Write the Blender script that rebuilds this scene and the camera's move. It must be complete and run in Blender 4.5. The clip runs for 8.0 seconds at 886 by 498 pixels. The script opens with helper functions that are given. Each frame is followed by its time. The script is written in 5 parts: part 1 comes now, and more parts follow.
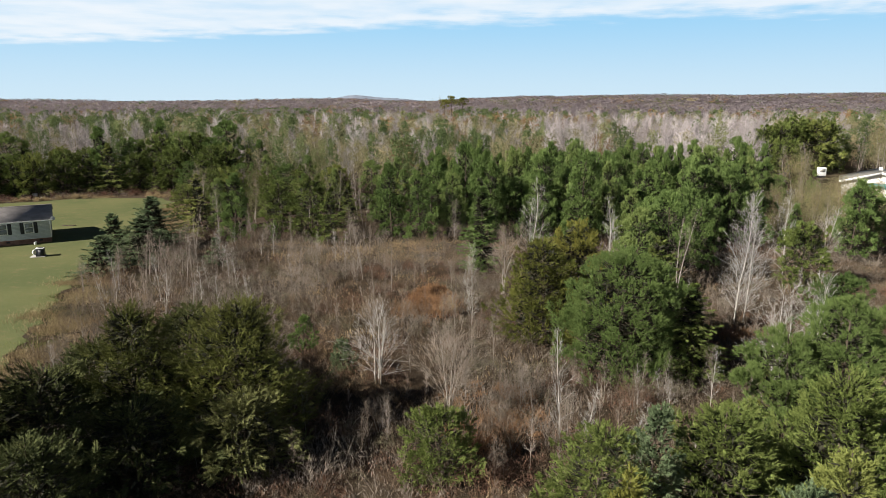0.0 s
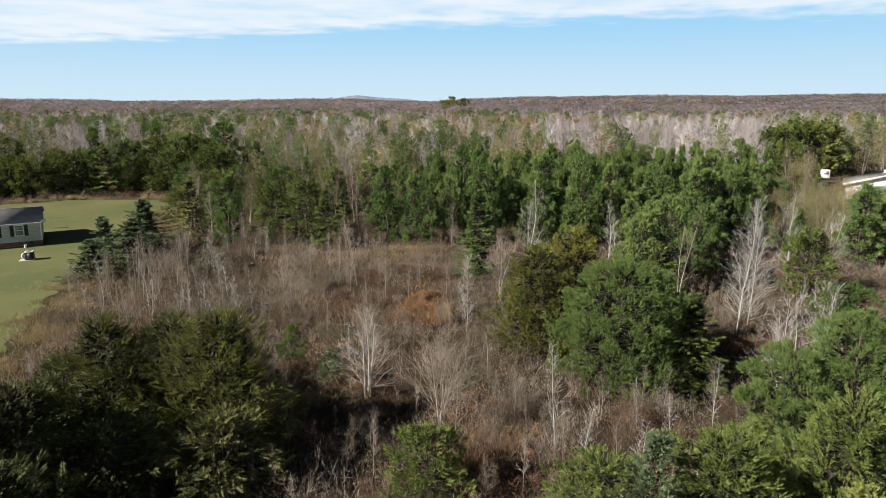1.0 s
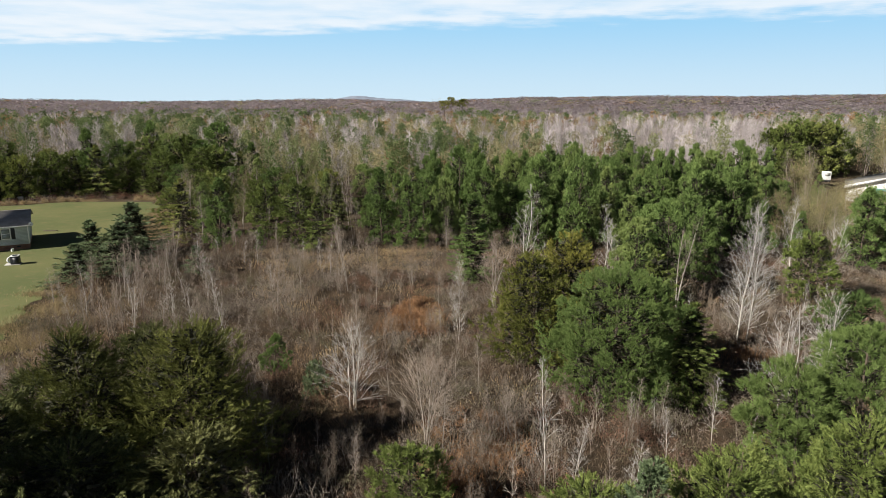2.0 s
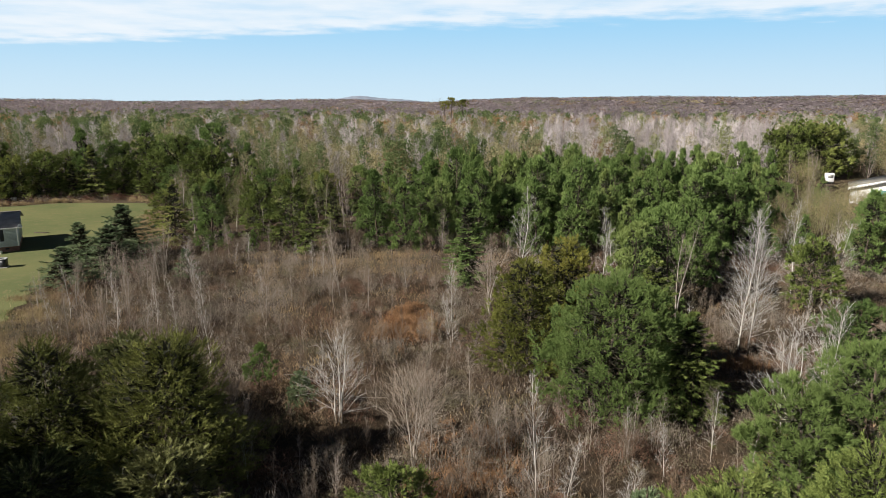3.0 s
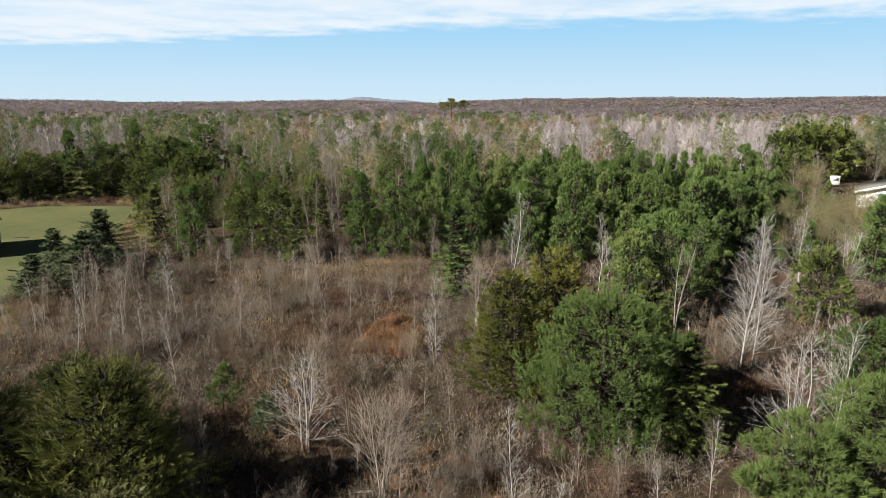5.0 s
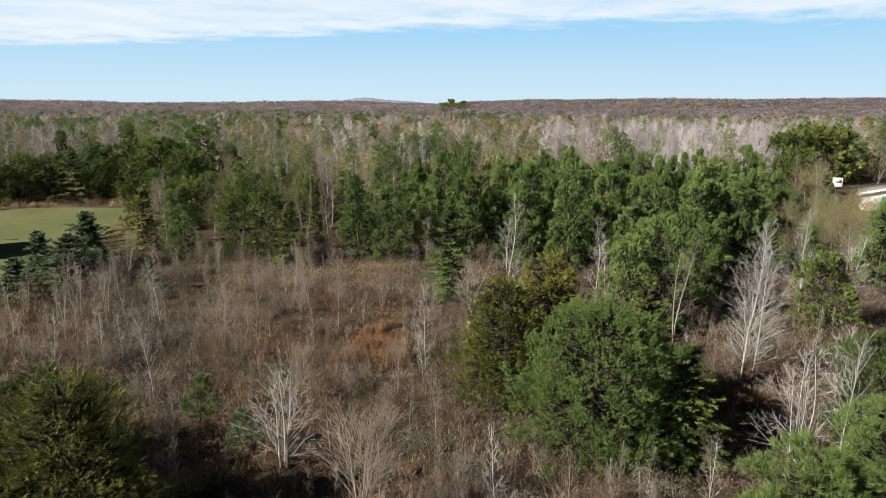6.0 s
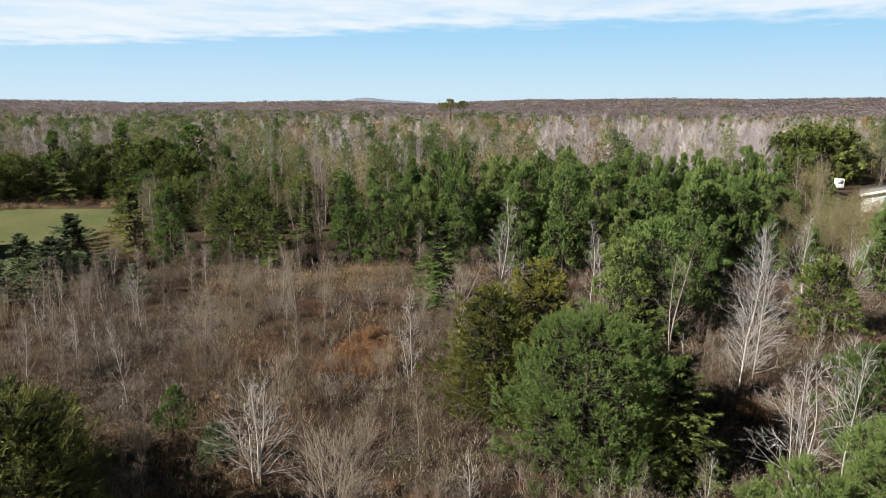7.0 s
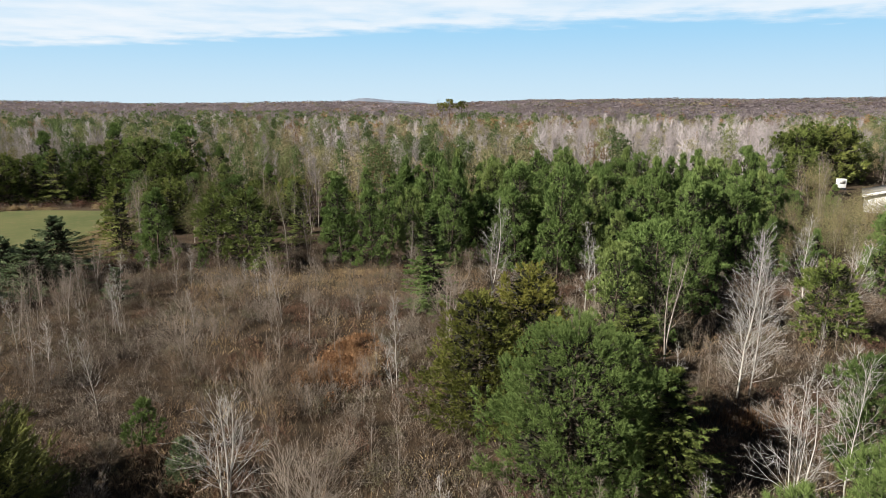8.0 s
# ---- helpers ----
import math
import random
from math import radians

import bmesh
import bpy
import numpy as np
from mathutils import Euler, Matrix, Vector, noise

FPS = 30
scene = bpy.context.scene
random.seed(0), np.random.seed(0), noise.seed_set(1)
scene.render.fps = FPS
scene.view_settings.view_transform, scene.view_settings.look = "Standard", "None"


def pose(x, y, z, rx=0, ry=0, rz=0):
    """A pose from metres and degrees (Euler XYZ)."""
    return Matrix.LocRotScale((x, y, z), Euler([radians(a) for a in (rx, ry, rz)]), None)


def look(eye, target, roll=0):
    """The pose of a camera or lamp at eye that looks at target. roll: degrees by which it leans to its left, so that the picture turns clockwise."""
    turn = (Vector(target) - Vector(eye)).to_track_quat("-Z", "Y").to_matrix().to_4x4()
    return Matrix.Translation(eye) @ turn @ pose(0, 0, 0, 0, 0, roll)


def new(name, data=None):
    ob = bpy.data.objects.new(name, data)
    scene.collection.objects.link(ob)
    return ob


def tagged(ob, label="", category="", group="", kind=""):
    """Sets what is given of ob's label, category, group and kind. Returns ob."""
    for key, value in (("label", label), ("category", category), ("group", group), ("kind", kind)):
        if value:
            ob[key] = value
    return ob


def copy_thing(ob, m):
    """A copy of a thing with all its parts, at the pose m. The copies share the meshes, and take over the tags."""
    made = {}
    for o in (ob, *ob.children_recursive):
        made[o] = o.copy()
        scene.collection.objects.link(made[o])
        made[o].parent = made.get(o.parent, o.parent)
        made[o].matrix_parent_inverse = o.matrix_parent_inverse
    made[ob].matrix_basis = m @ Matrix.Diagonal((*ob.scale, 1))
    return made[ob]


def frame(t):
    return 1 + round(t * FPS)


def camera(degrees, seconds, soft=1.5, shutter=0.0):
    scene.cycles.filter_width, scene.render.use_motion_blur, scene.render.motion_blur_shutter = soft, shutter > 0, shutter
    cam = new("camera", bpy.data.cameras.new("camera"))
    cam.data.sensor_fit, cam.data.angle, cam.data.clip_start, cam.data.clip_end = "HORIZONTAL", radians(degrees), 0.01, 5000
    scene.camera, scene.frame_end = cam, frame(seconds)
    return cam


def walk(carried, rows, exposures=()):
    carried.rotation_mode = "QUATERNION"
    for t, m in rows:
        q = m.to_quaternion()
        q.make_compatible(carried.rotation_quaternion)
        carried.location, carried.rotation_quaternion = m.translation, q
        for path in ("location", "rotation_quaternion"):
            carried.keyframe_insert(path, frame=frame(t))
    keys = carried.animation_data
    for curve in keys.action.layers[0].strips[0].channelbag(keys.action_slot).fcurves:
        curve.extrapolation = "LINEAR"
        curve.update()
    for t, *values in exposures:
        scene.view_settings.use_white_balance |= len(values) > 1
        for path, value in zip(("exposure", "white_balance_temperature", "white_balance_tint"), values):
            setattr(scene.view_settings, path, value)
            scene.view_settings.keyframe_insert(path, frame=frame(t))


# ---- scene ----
cam = camera(68.0, 8.0, soft=0.4)
PATH = [
    (0, (0.209, 0.373, 17.009), (0.183, 2.325, 16.571), 0.0),
    (0.5, (0.459, 1.12, 17.067), (0.431, 3.071, 16.63), 0.1),
    (1, (0.744, 1.892, 17.12), (0.713, 3.844, 16.683), 0.1),
    (1.5, (1.072, 2.665, 17.165), (1.041, 4.617, 16.729), 0.1),
    (3, (2.043, 4.883, 17.262), (2.006, 6.835, 16.827), 0.2),
    (3.5, (2.372, 5.609, 17.263), (2.333, 7.561, 16.829), 0.2),
    (4, (2.684, 6.345, 17.28), (2.642, 8.298, 16.847), 0.2),
    (4.5, (3.003, 7.091, 17.281), (2.959, 9.043, 16.848), 0.2),
    (6, (4.075, 9.472, 17.232), (4.025, 11.425, 16.802), 0.3),
    (6.5, (4.484, 10.282, 17.231), (4.432, 12.234, 16.8), 0.3),
    (7, (4.909, 11.072, 17.208), (4.856, 13.025, 16.778), 0.3),
    (7.5, (5.364, 11.849, 17.18), (5.308, 13.802, 16.75), 0.3),
    (8, (5.831, 12.675, 17.119), (5.773, 14.628, 16.69), 0.2),
]
walk(cam, [(t, look(eye, target, roll)) for t, eye, target, roll in PATH], [(0, 0.82), (8, 0.82)])

# ---- world and sun ----
SUN_AZ, SUN_EL = math.atan2(-0.45, -0.89), radians(32)
TO_SUN = Vector((math.cos(SUN_AZ) * math.cos(SUN_EL), math.sin(SUN_AZ) * math.cos(SUN_EL), math.sin(SUN_EL)))

sun_data = bpy.data.lights.new("sun", "SUN")
sun_data.energy, sun_data.angle, sun_data.color = 5.0, radians(0.55), (1.0, 0.94, 0.84)
sun = new("sun", sun_data)
sun.matrix_world = look(TO_SUN * 200, (0, 0, 0))


class Nodes:
    """Small helper to wire a node tree."""

    def __init__(self, tree):
        self.tree = tree
        tree.nodes.clear()

    def add(self, kind, **settings):
        node = self.tree.nodes.new(kind)
        for key, value in settings.items():
            if key == "inputs":
                for slot, v in value.items():
                    if isinstance(v, bpy.types.NodeSocket):
                        self.tree.links.new(v, node.inputs[slot])
                    else:
                        node.inputs[slot].default_value = v
            else:
                setattr(node, key, value)
        return node

    def math(self, op, a, b=0.0, c=0.0, clamp=False):
        return self.add("ShaderNodeMath", operation=op, use_clamp=clamp, inputs={0: a, 1: b, 2: c}).outputs[0]

    def mix(self, f, a, b):
        n = self.add("ShaderNodeMix", data_type="RGBA")
        for slot, v in ((0, f), (6, a), (7, b)):
            if isinstance(v, bpy.types.NodeSocket):
                self.tree.links.new(v, n.inputs[slot])
            else:
                n.inputs[slot].default_value = v if slot == 0 else (*v, 1)
        return n.outputs[2]

    def noise(self, vec, scale, detail=4.0, rough=0.55):
        return self.add("ShaderNodeTexNoise", inputs={"Vector": vec, "Scale": scale, "Detail": detail, "Roughness": rough}).outputs[0]

    def ramp(self, f, lo, hi):
        return self.add("ShaderNodeMapRange", interpolation_type="SMOOTHSTEP", inputs={0: f, 1: lo, 2: hi, 3: 0.0, 4: 1.0}).outputs[0]


def build_world():
    world = bpy.data.worlds.new("world")
    scene.world = world
    world.use_nodes = True
    n = Nodes(world.node_tree)
    sky = n.add("ShaderNodeTexSky", sky_type="NISHITA", sun_disc=False, sun_elevation=SUN_EL,
                sun_rotation=math.atan2(TO_SUN.x, TO_SUN.y), altitude=250.0, air_density=1.0, dust_density=0.0, ozone_density=2.0)
    way = n.add("ShaderNodeTexCoord").outputs["Generated"]
    part = n.add("ShaderNodeSeparateXYZ", inputs={0: way})
    up = n.math("MAXIMUM", part.outputs[2], 0.012)
    u = n.math("DIVIDE", part.outputs[0], up)
    v = n.math("DIVIDE", part.outputs[1], up)
    flat = n.add("ShaderNodeCombineXYZ", inputs={0: u, 1: v}).outputs[0]
    broad = n.noise(flat, 0.28, 5.0, 0.6)
    fine = n.noise(flat, 1.1, 5.0, 0.62)
    # the sheet's edge lies low over the horizon and slants
    edge = n.math("SUBTRACT", n.math("SUBTRACT", 9.6, v), n.math("MULTIPLY", u, 0.34))
    wavy = n.math("ADD", edge, n.math("MULTIPLY", n.math("SUBTRACT", broad, 0.5), 4.0))
    wavy = n.math("ADD", wavy, n.math("MULTIPLY", n.math("SUBTRACT", fine, 0.5), 3.0))
    cover = n.ramp(wavy, -0.3, 1.5)
    thin = n.ramp(n.math("ADD", n.math("MULTIPLY", fine, 0.6), n.math("MULTIPLY", broad, 0.5)), 0.25, 0.75)
    cover = n.math("MULTIPLY", cover, n.math("MULTIPLY_ADD", thin, 0.5, 0.42))
    # the sheet breaks up overhead
    cover = n.math("MULTIPLY", cover, n.ramp(part.outputs[2], 0.32, 0.15))
    clear = n.add("ShaderNodeMix", data_type="RGBA", blend_type="MULTIPLY", inputs={0: 1.0, 6: sky.outputs[0], 7: (0.17, 0.2, 0.24, 1)}).outputs[2]
    # pale haze on the horizon, light blue above it
    low = n.mix(n.ramp(part.outputs[2], -0.02, 0.16), (8.2, 10.4, 11.9), (3.9, 8.2, 12.0))
    clear = n.mix(n.ramp(part.outputs[2], 0.24, 0.13), clear, low)
    colour = n.mix(cover, clear, (11.5, 12.1, 12.7))
    back = n.add("ShaderNodeBackground", inputs={"Color": colour, "Strength": 0.0445})
    n.add("ShaderNodeOutputWorld", inputs={0: back.outputs[0]})


build_world()


# ---- materials ----
def material(name):
    m = bpy.data.materials.new(name)
    m.use_nodes = True
    return m, Nodes(m.node_tree)


def surface(name, a, b, scale, rough=0.85, fine=None, bump=0.0, metal=0.0, c=None):
    """A plain surface: two colours mixed at two scales, with fine relief."""
    m, n = material(name)
    at = n.add("ShaderNodeTexCoord").outputs["Object"]
    f = n.ramp(n.noise(at, scale), 0.3, 0.7)
    small = n.noise(at, fine or scale * 9, 5.0, 0.65)
    colour = n.mix(f, a, b)
    if c:
        colour = n.mix(n.math("MULTIPLY", n.ramp(small, 0.45, 0.75), 0.6), colour, c)
    value = n.add("ShaderNodeHueSaturation", inputs={"Color": colour, "Value": n.math("MULTIPLY_ADD", small, 0.5, 0.75)}).outputs[0]
    shader = n.add("ShaderNodeBsdfPrincipled", inputs={"Base Color": value, "Roughness": rough, "Metallic": metal, "Specular IOR Level": 0.3})
    if bump:
        lump = n.add("ShaderNodeBump", inputs={"Height": small, "Strength": 0.6, "Distance": bump})
        n.tree.links.new(lump.outputs[0], shader.inputs["Normal"])
    n.add("ShaderNodeOutputMaterial", inputs={0: shader.outputs[0]})
    return m


def foliage(name, a, b, c, patch=0.5, translucent=0.12, gloss=0.07, tone=False):
    """Leaves, needles or dry stems: each blade varies, and so do patches and whole plants."""
    m, n = material(name)
    geo = n.add("ShaderNodeNewGeometry")
    one = geo.outputs["Random Per Island"]
    at = geo.outputs["Position"]
    plant = n.add("ShaderNodeAttribute", attribute_name="tone").outputs["Fac"] if tone else n.add("ShaderNodeObjectInfo").outputs["Random"]
    patchy = n.ramp(n.noise(at, patch, 3.0), 0.3, 0.7)
    colour = n.mix(n.math("MULTIPLY_ADD", patchy, 0.6, n.math("MULTIPLY", one, 0.4)), a, b)
    colour = n.mix(n.math("MULTIPLY", n.ramp(plant, 0.6, 1.0), 0.7), colour, c)
    value = n.math("MULTIPLY_ADD", one, 0.2 if tone else 0.5, n.math("MULTIPLY_ADD", plant, 0.5 if tone else 0.3, 0.75 if tone else 0.6))
    colour = n.add("ShaderNodeHueSaturation", inputs={"Color": colour, "Value": value}).outputs[0]
    solid = n.add("ShaderNodeBsdfPrincipled", inputs={"Base Color": colour, "Roughness": 0.6, "Specular IOR Level": gloss})
    thin = n.add("ShaderNodeBsdfTranslucent", inputs={"Color": colour})
    both = n.add("ShaderNodeMixShader", inputs={0: translucent, 1: solid.outputs[0], 2: thin.outputs[0]})
    n.add("ShaderNodeOutputMaterial", inputs={0: both.outputs[0]})
    return m


PINE = foliage("pine_needles", (0.088, 0.140, 0.043), (0.196, 0.270, 0.087), (0.221, 0.264, 0.092))
PINE_BLUE = foliage("blue_pine_needles", (0.103, 0.144, 0.075), (0.207, 0.259, 0.138), (0.196, 0.230, 0.115))
CEDAR = foliage("cedar_foliage", (0.085, 0.102, 0.025), (0.197, 0.201, 0.051), (0.213, 0.204, 0.051))
CEDAR_MID = foliage("mid_cedar_foliage", (0.067, 0.082, 0.023), (0.153, 0.161, 0.046), (0.164, 0.162, 0.046))
CEDAR_GREEN = foliage("green_cedar_foliage", (0.093, 0.126, 0.032), (0.194, 0.232, 0.070), (0.221, 0.236, 0.070))
CEDAR_DARK = foliage("dark_cedar_foliage", (0.058, 0.074, 0.030), (0.133, 0.142, 0.054), (0.151, 0.150, 0.061))
FRESH = foliage("fresh_needles", (0.072, 0.116, 0.037), (0.141, 0.199, 0.063), (0.141, 0.187, 0.058))
BARK = surface("brown_bark", (0.07, 0.055, 0.042), (0.13, 0.1, 0.08), 3.0, bump=0.02)
# near-black colour that paints the shade inside evergreen crowns
CROWN_SHADE = surface("dead_twigs", (0.022, 0.023, 0.013), (0.045, 0.044, 0.026), 4.0, bump=0.03)
PALE_BARK = surface("pale_bark", (0.42, 0.395, 0.36), (0.62, 0.59, 0.55), 2.0, bump=0.01, c=(0.3, 0.27, 0.23))
GREY_BARK = surface("grey_bark", (0.26, 0.23, 0.2), (0.42, 0.38, 0.34), 2.0, bump=0.01, c=(0.2, 0.17, 0.14))
TWIG = foliage("grey_twigs", (0.22, 0.18, 0.148), (0.36, 0.31, 0.265), (0.29, 0.235, 0.19), translucent=0.0, gloss=0.1)
PALE_TWIG = foliage("pale_twigs", (0.360, 0.338, 0.317), (0.522, 0.500, 0.478), (0.414, 0.387, 0.368), translucent=0.0, gloss=0.1)
TAN_TWIG = foliage("tan_twigs", (0.2, 0.14, 0.085), (0.36, 0.27, 0.17), (0.3, 0.2, 0.12), translucent=0.0, gloss=0.1)
BROWN_TWIG = foliage("brown_twigs", (0.113, 0.083, 0.060), (0.216, 0.163, 0.119), (0.189, 0.130, 0.088), translucent=0.0, gloss=0.1)
OLIVE_LEAF = foliage("olive_leaves", (0.163, 0.158, 0.075), (0.244, 0.238, 0.119), (0.277, 0.229, 0.123))
WEED = foliage("dry_weeds", (0.059, 0.043, 0.029), (0.163, 0.127, 0.084), (0.116, 0.084, 0.055), patch=0.25, translucent=0.15, gloss=0.1)
RUST = foliage("rust_grass", (0.176, 0.092, 0.048), (0.370, 0.223, 0.123), (0.299, 0.160, 0.082), patch=0.4, translucent=0.2, gloss=0.1)
STRAW = foliage("straw_grass", (0.3, 0.23, 0.13), (0.45, 0.36, 0.22), (0.4, 0.3, 0.17), patch=0.4, translucent=0.2, gloss=0.1)
GREY_BUSH = foliage("grey_bush_twigs", (0.116, 0.094, 0.076), (0.224, 0.193, 0.159), (0.178, 0.143, 0.114), patch=0.4, translucent=0.05, gloss=0.1)
OLIVE_BUSH = foliage("olive_bush_twigs", (0.093, 0.084, 0.053), (0.182, 0.168, 0.110), (0.155, 0.136, 0.087), patch=0.4, translucent=0.1, gloss=0.1)
BROWN_BUSH = foliage("brown_bush_twigs", (0.077, 0.057, 0.041), (0.167, 0.125, 0.091), (0.131, 0.094, 0.068), patch=0.4, translucent=0.1, gloss=0.1)
RED_BUSH = foliage("red_bush_twigs", (0.114, 0.063, 0.045), (0.223, 0.135, 0.095), (0.180, 0.099, 0.068), patch=0.4, translucent=0.1, gloss=0.1)
GRASS = foliage("green_grass", (0.1, 0.13, 0.035), (0.17, 0.19, 0.06), (0.2, 0.2, 0.07), patch=0.3)
THICKET = foliage("thicket_twigs", (0.142, 0.112, 0.089), (0.247, 0.204, 0.170), (0.342, 0.294, 0.257), patch=0.15, translucent=0.0, gloss=0.1, tone=True)
# far pine, bare and oak: base colours lightened to paint in aerial haze
FAR_PINE_HAZED = foliage("far_pine_foliage", (0.086, 0.125, 0.053), (0.145, 0.181, 0.075), (0.202, 0.208, 0.099), patch=0.05, translucent=0.3, gloss=0.03, tone=True)
FAR_BARE_HAZED = foliage("far_bare_twigs", (0.244, 0.212, 0.212), (0.390, 0.349, 0.352), (0.487, 0.445, 0.446), patch=0.03, translucent=0.0, gloss=0.05, tone=True)
# horizon haze is put into this mauve; high translucency flattens its shading
FAR_MAUVE_HAZE = foliage("farthest_bare_twigs", (0.188, 0.157, 0.170), (0.264, 0.228, 0.242), (0.315, 0.267, 0.277), patch=0.006, translucent=0.45, gloss=0.0, tone=True)
FAR_OAK_HAZED = foliage("far_oak_leaves", (0.187, 0.179, 0.100), (0.283, 0.261, 0.154), (0.351, 0.286, 0.170), patch=0.03, translucent=0.3, gloss=0.03, tone=True)
FAR_RUST = foliage("far_rust_leaves", (0.180, 0.119, 0.075), (0.261, 0.171, 0.100), (0.306, 0.180, 0.090), patch=0.03, translucent=0.3, gloss=0.03, tone=True)


def ground_material():
    m, n = material("leaf_litter_ground")
    at = n.add("ShaderNodeNewGeometry").outputs["Position"]
    big = n.ramp(n.noise(at, 0.1), 0.4, 0.6)
    mid = n.ramp(n.noise(at, 0.7, 5.0, 0.6), 0.4, 0.65)
    small = n.noise(at, 9.0, 6.0, 0.7)
    colour = n.mix(big, (0.052, 0.041, 0.03), (0.09, 0.071, 0.049))
    colour = n.mix(n.math("MULTIPLY", mid, 0.6), colour, (0.118, 0.077, 0.048))
    colour = n.mix(n.ramp(small, 0.35, 0.7), n.mix(0.5, colour, (0.06, 0.042, 0.03)), colour)
    shader = n.add("ShaderNodeBsdfPrincipled", inputs={"Base Color": colour, "Roughness": 0.95, "Specular IOR Level": 0.1})
    lump = n.add("ShaderNodeBump", inputs={"Height": small, "Strength": 0.8, "Distance": 0.08})
    n.tree.links.new(lump.outputs[0], shader.inputs["Normal"])
    n.add("ShaderNodeOutputMaterial", inputs={0: shader.outputs[0]})
    return m


def lawn_material():
    m, n = material("mown_lawn")
    at = n.add("ShaderNodeNewGeometry").outputs["Position"]
    big = n.ramp(n.noise(at, 0.09, 4.0), 0.3, 0.7)
    mid = n.noise(at, 0.8, 5.0, 0.65)
    small = n.noise(at, 14.0, 5.0, 0.7)
    colour = n.mix(big, (0.105, 0.125, 0.05), (0.15, 0.155, 0.065))
    colour = n.mix(n.ramp(mid, 0.5, 0.8), colour, (0.2, 0.165, 0.085))
    colour = n.add("ShaderNodeHueSaturation", inputs={"Color": colour, "Value": n.math("MULTIPLY_ADD", small, 0.7, 0.65)}).outputs[0]
    shader = n.add("ShaderNodeBsdfPrincipled", inputs={"Base Color": colour, "Roughness": 0.9, "Specular IOR Level": 0.15})
    lump = n.add("ShaderNodeBump", inputs={"Height": small, "Strength": 0.7, "Distance": 0.04})
    n.tree.links.new(lump.outputs[0], shader.inputs["Normal"])
    n.add("ShaderNodeOutputMaterial", inputs={0: shader.outputs[0]})
    return m


GROUND, LAWN = ground_material(), lawn_material()


# ---- geometry helpers ----
def unit(a):
    return a / np.maximum(np.linalg.norm(a, axis=-1, keepdims=True), 1e-9)


def across(d, rng):
    """Random unit vectors at right angles to d."""
    return unit(np.cross(d, rng.normal(size=d.shape)))


class Geo:
    """Gathers points, triangles and quads in arrays and turns them into one mesh."""

    def __init__(self):
        self.points, self.tris, self.quads, self.count = [], [], [], 0

    def add(self, points, tris=None, quads=None):
        if tris is not None and len(tris):
            self.tris.append(np.asarray(tris) + self.count)
        if quads is not None and len(quads):
            self.quads.append(np.asarray(quads) + self.count)
        self.points.append(np.asarray(points, dtype=np.float64))
        self.count += len(points)
        return self

    def tubes(self, a, b, ra, rb, sides, rng, tip=False):
        """Tapered sticks from a to b; with tip they end in a point."""
        d = unit(b - a)
        s = across(d, rng)
        t = np.cross(d, s)
        n = len(a)
        ra, rb = np.broadcast_to(ra, n), np.broadcast_to(rb, n)
        ang = np.arange(sides) * 2 * np.pi / sides
        ring = s[:, None] * np.cos(ang)[None, :, None] + t[:, None] * np.sin(ang)[None, :, None]
        low = a[:, None] + ring * ra[:, None, None]
        k = np.arange(sides)
        if tip:
            pts = np.concatenate([low, b[:, None]], 1)
            base = np.arange(n)[:, None, None] * (sides + 1)
            f = np.stack([k, (k + 1) % sides, np.full(sides, sides)], 1)
            return self.add(pts.reshape(-1, 3), tris=(base + f[None]).reshape(-1, 3))
        pts = np.concatenate([low, b[:, None] + ring * rb[:, None, None]], 1)
        base = np.arange(n)[:, None, None] * (2 * sides)
        f = np.stack([k, (k + 1) % sides, sides + (k + 1) % sides, sides + k], 1)
        return self.add(pts.reshape(-1, 3), quads=(base + f[None]).reshape(-1, 4))

    def lines(self, pts, r0, r1, sides, rng):
        """Tapered sticks along many polylines: pts is (n, k + 1, 3)."""
        n, k = len(pts), pts.shape[1] - 1
        if not n:
            return self
        r0, r1 = np.broadcast_to(r0, n), np.broadcast_to(r1, n)
        d = unit(pts[:, -1] - pts[:, 0])
        s = across(d, rng)
        t = np.cross(d, s)
        ang = np.arange(sides) * 2 * np.pi / sides
        ring = s[:, None] * np.cos(ang)[None, :, None] + t[:, None] * np.sin(ang)[None, :, None]
        f = np.arange(k + 1) / k
        rad = r0[:, None] + (r1 - r0)[:, None] * f
        all_pts = pts[:, :, None] + ring[:, None] * rad[:, :, None, None]
        base = (np.arange(n)[:, None, None] * (k + 1) + np.arange(k)[None, :, None]) * sides
        a = np.arange(sides)[None, None]
        b = (np.arange(sides) + 1) % sides
        q = np.stack([base + a, base + b[None, None], base + b[None, None] + sides, base + a + sides], -1)
        return self.add(all_pts.reshape(-1, 3), quads=q.reshape(-1, 4))

    def blades(self, p, d, length, width, rng, out=None):
        """Slender leaves: triangles from p along d; out: the way that they roughly face."""
        n = len(p)
        s = across(d, rng) if out is None else unit(np.cross(d, out) + rng.normal(size=d.shape) * 0.2)
        s = s * (np.broadcast_to(width, n) / 2)[:, None]
        tip = p + d * np.broadcast_to(length, n)[:, None]
        pts = np.stack([p - s, p + s, tip], 1).reshape(-1, 3)
        return self.add(pts, tris=np.arange(3 * n).reshape(-1, 3))

    def arrays(self):
        pts = np.concatenate(self.points)
        tris = [np.concatenate(self.tris)] if self.tris else []
        if self.quads:
            q = np.concatenate(self.quads)
            tris += [q[:, [0, 1, 2]], q[:, [0, 2, 3]]]
        return pts, np.concatenate(tris)

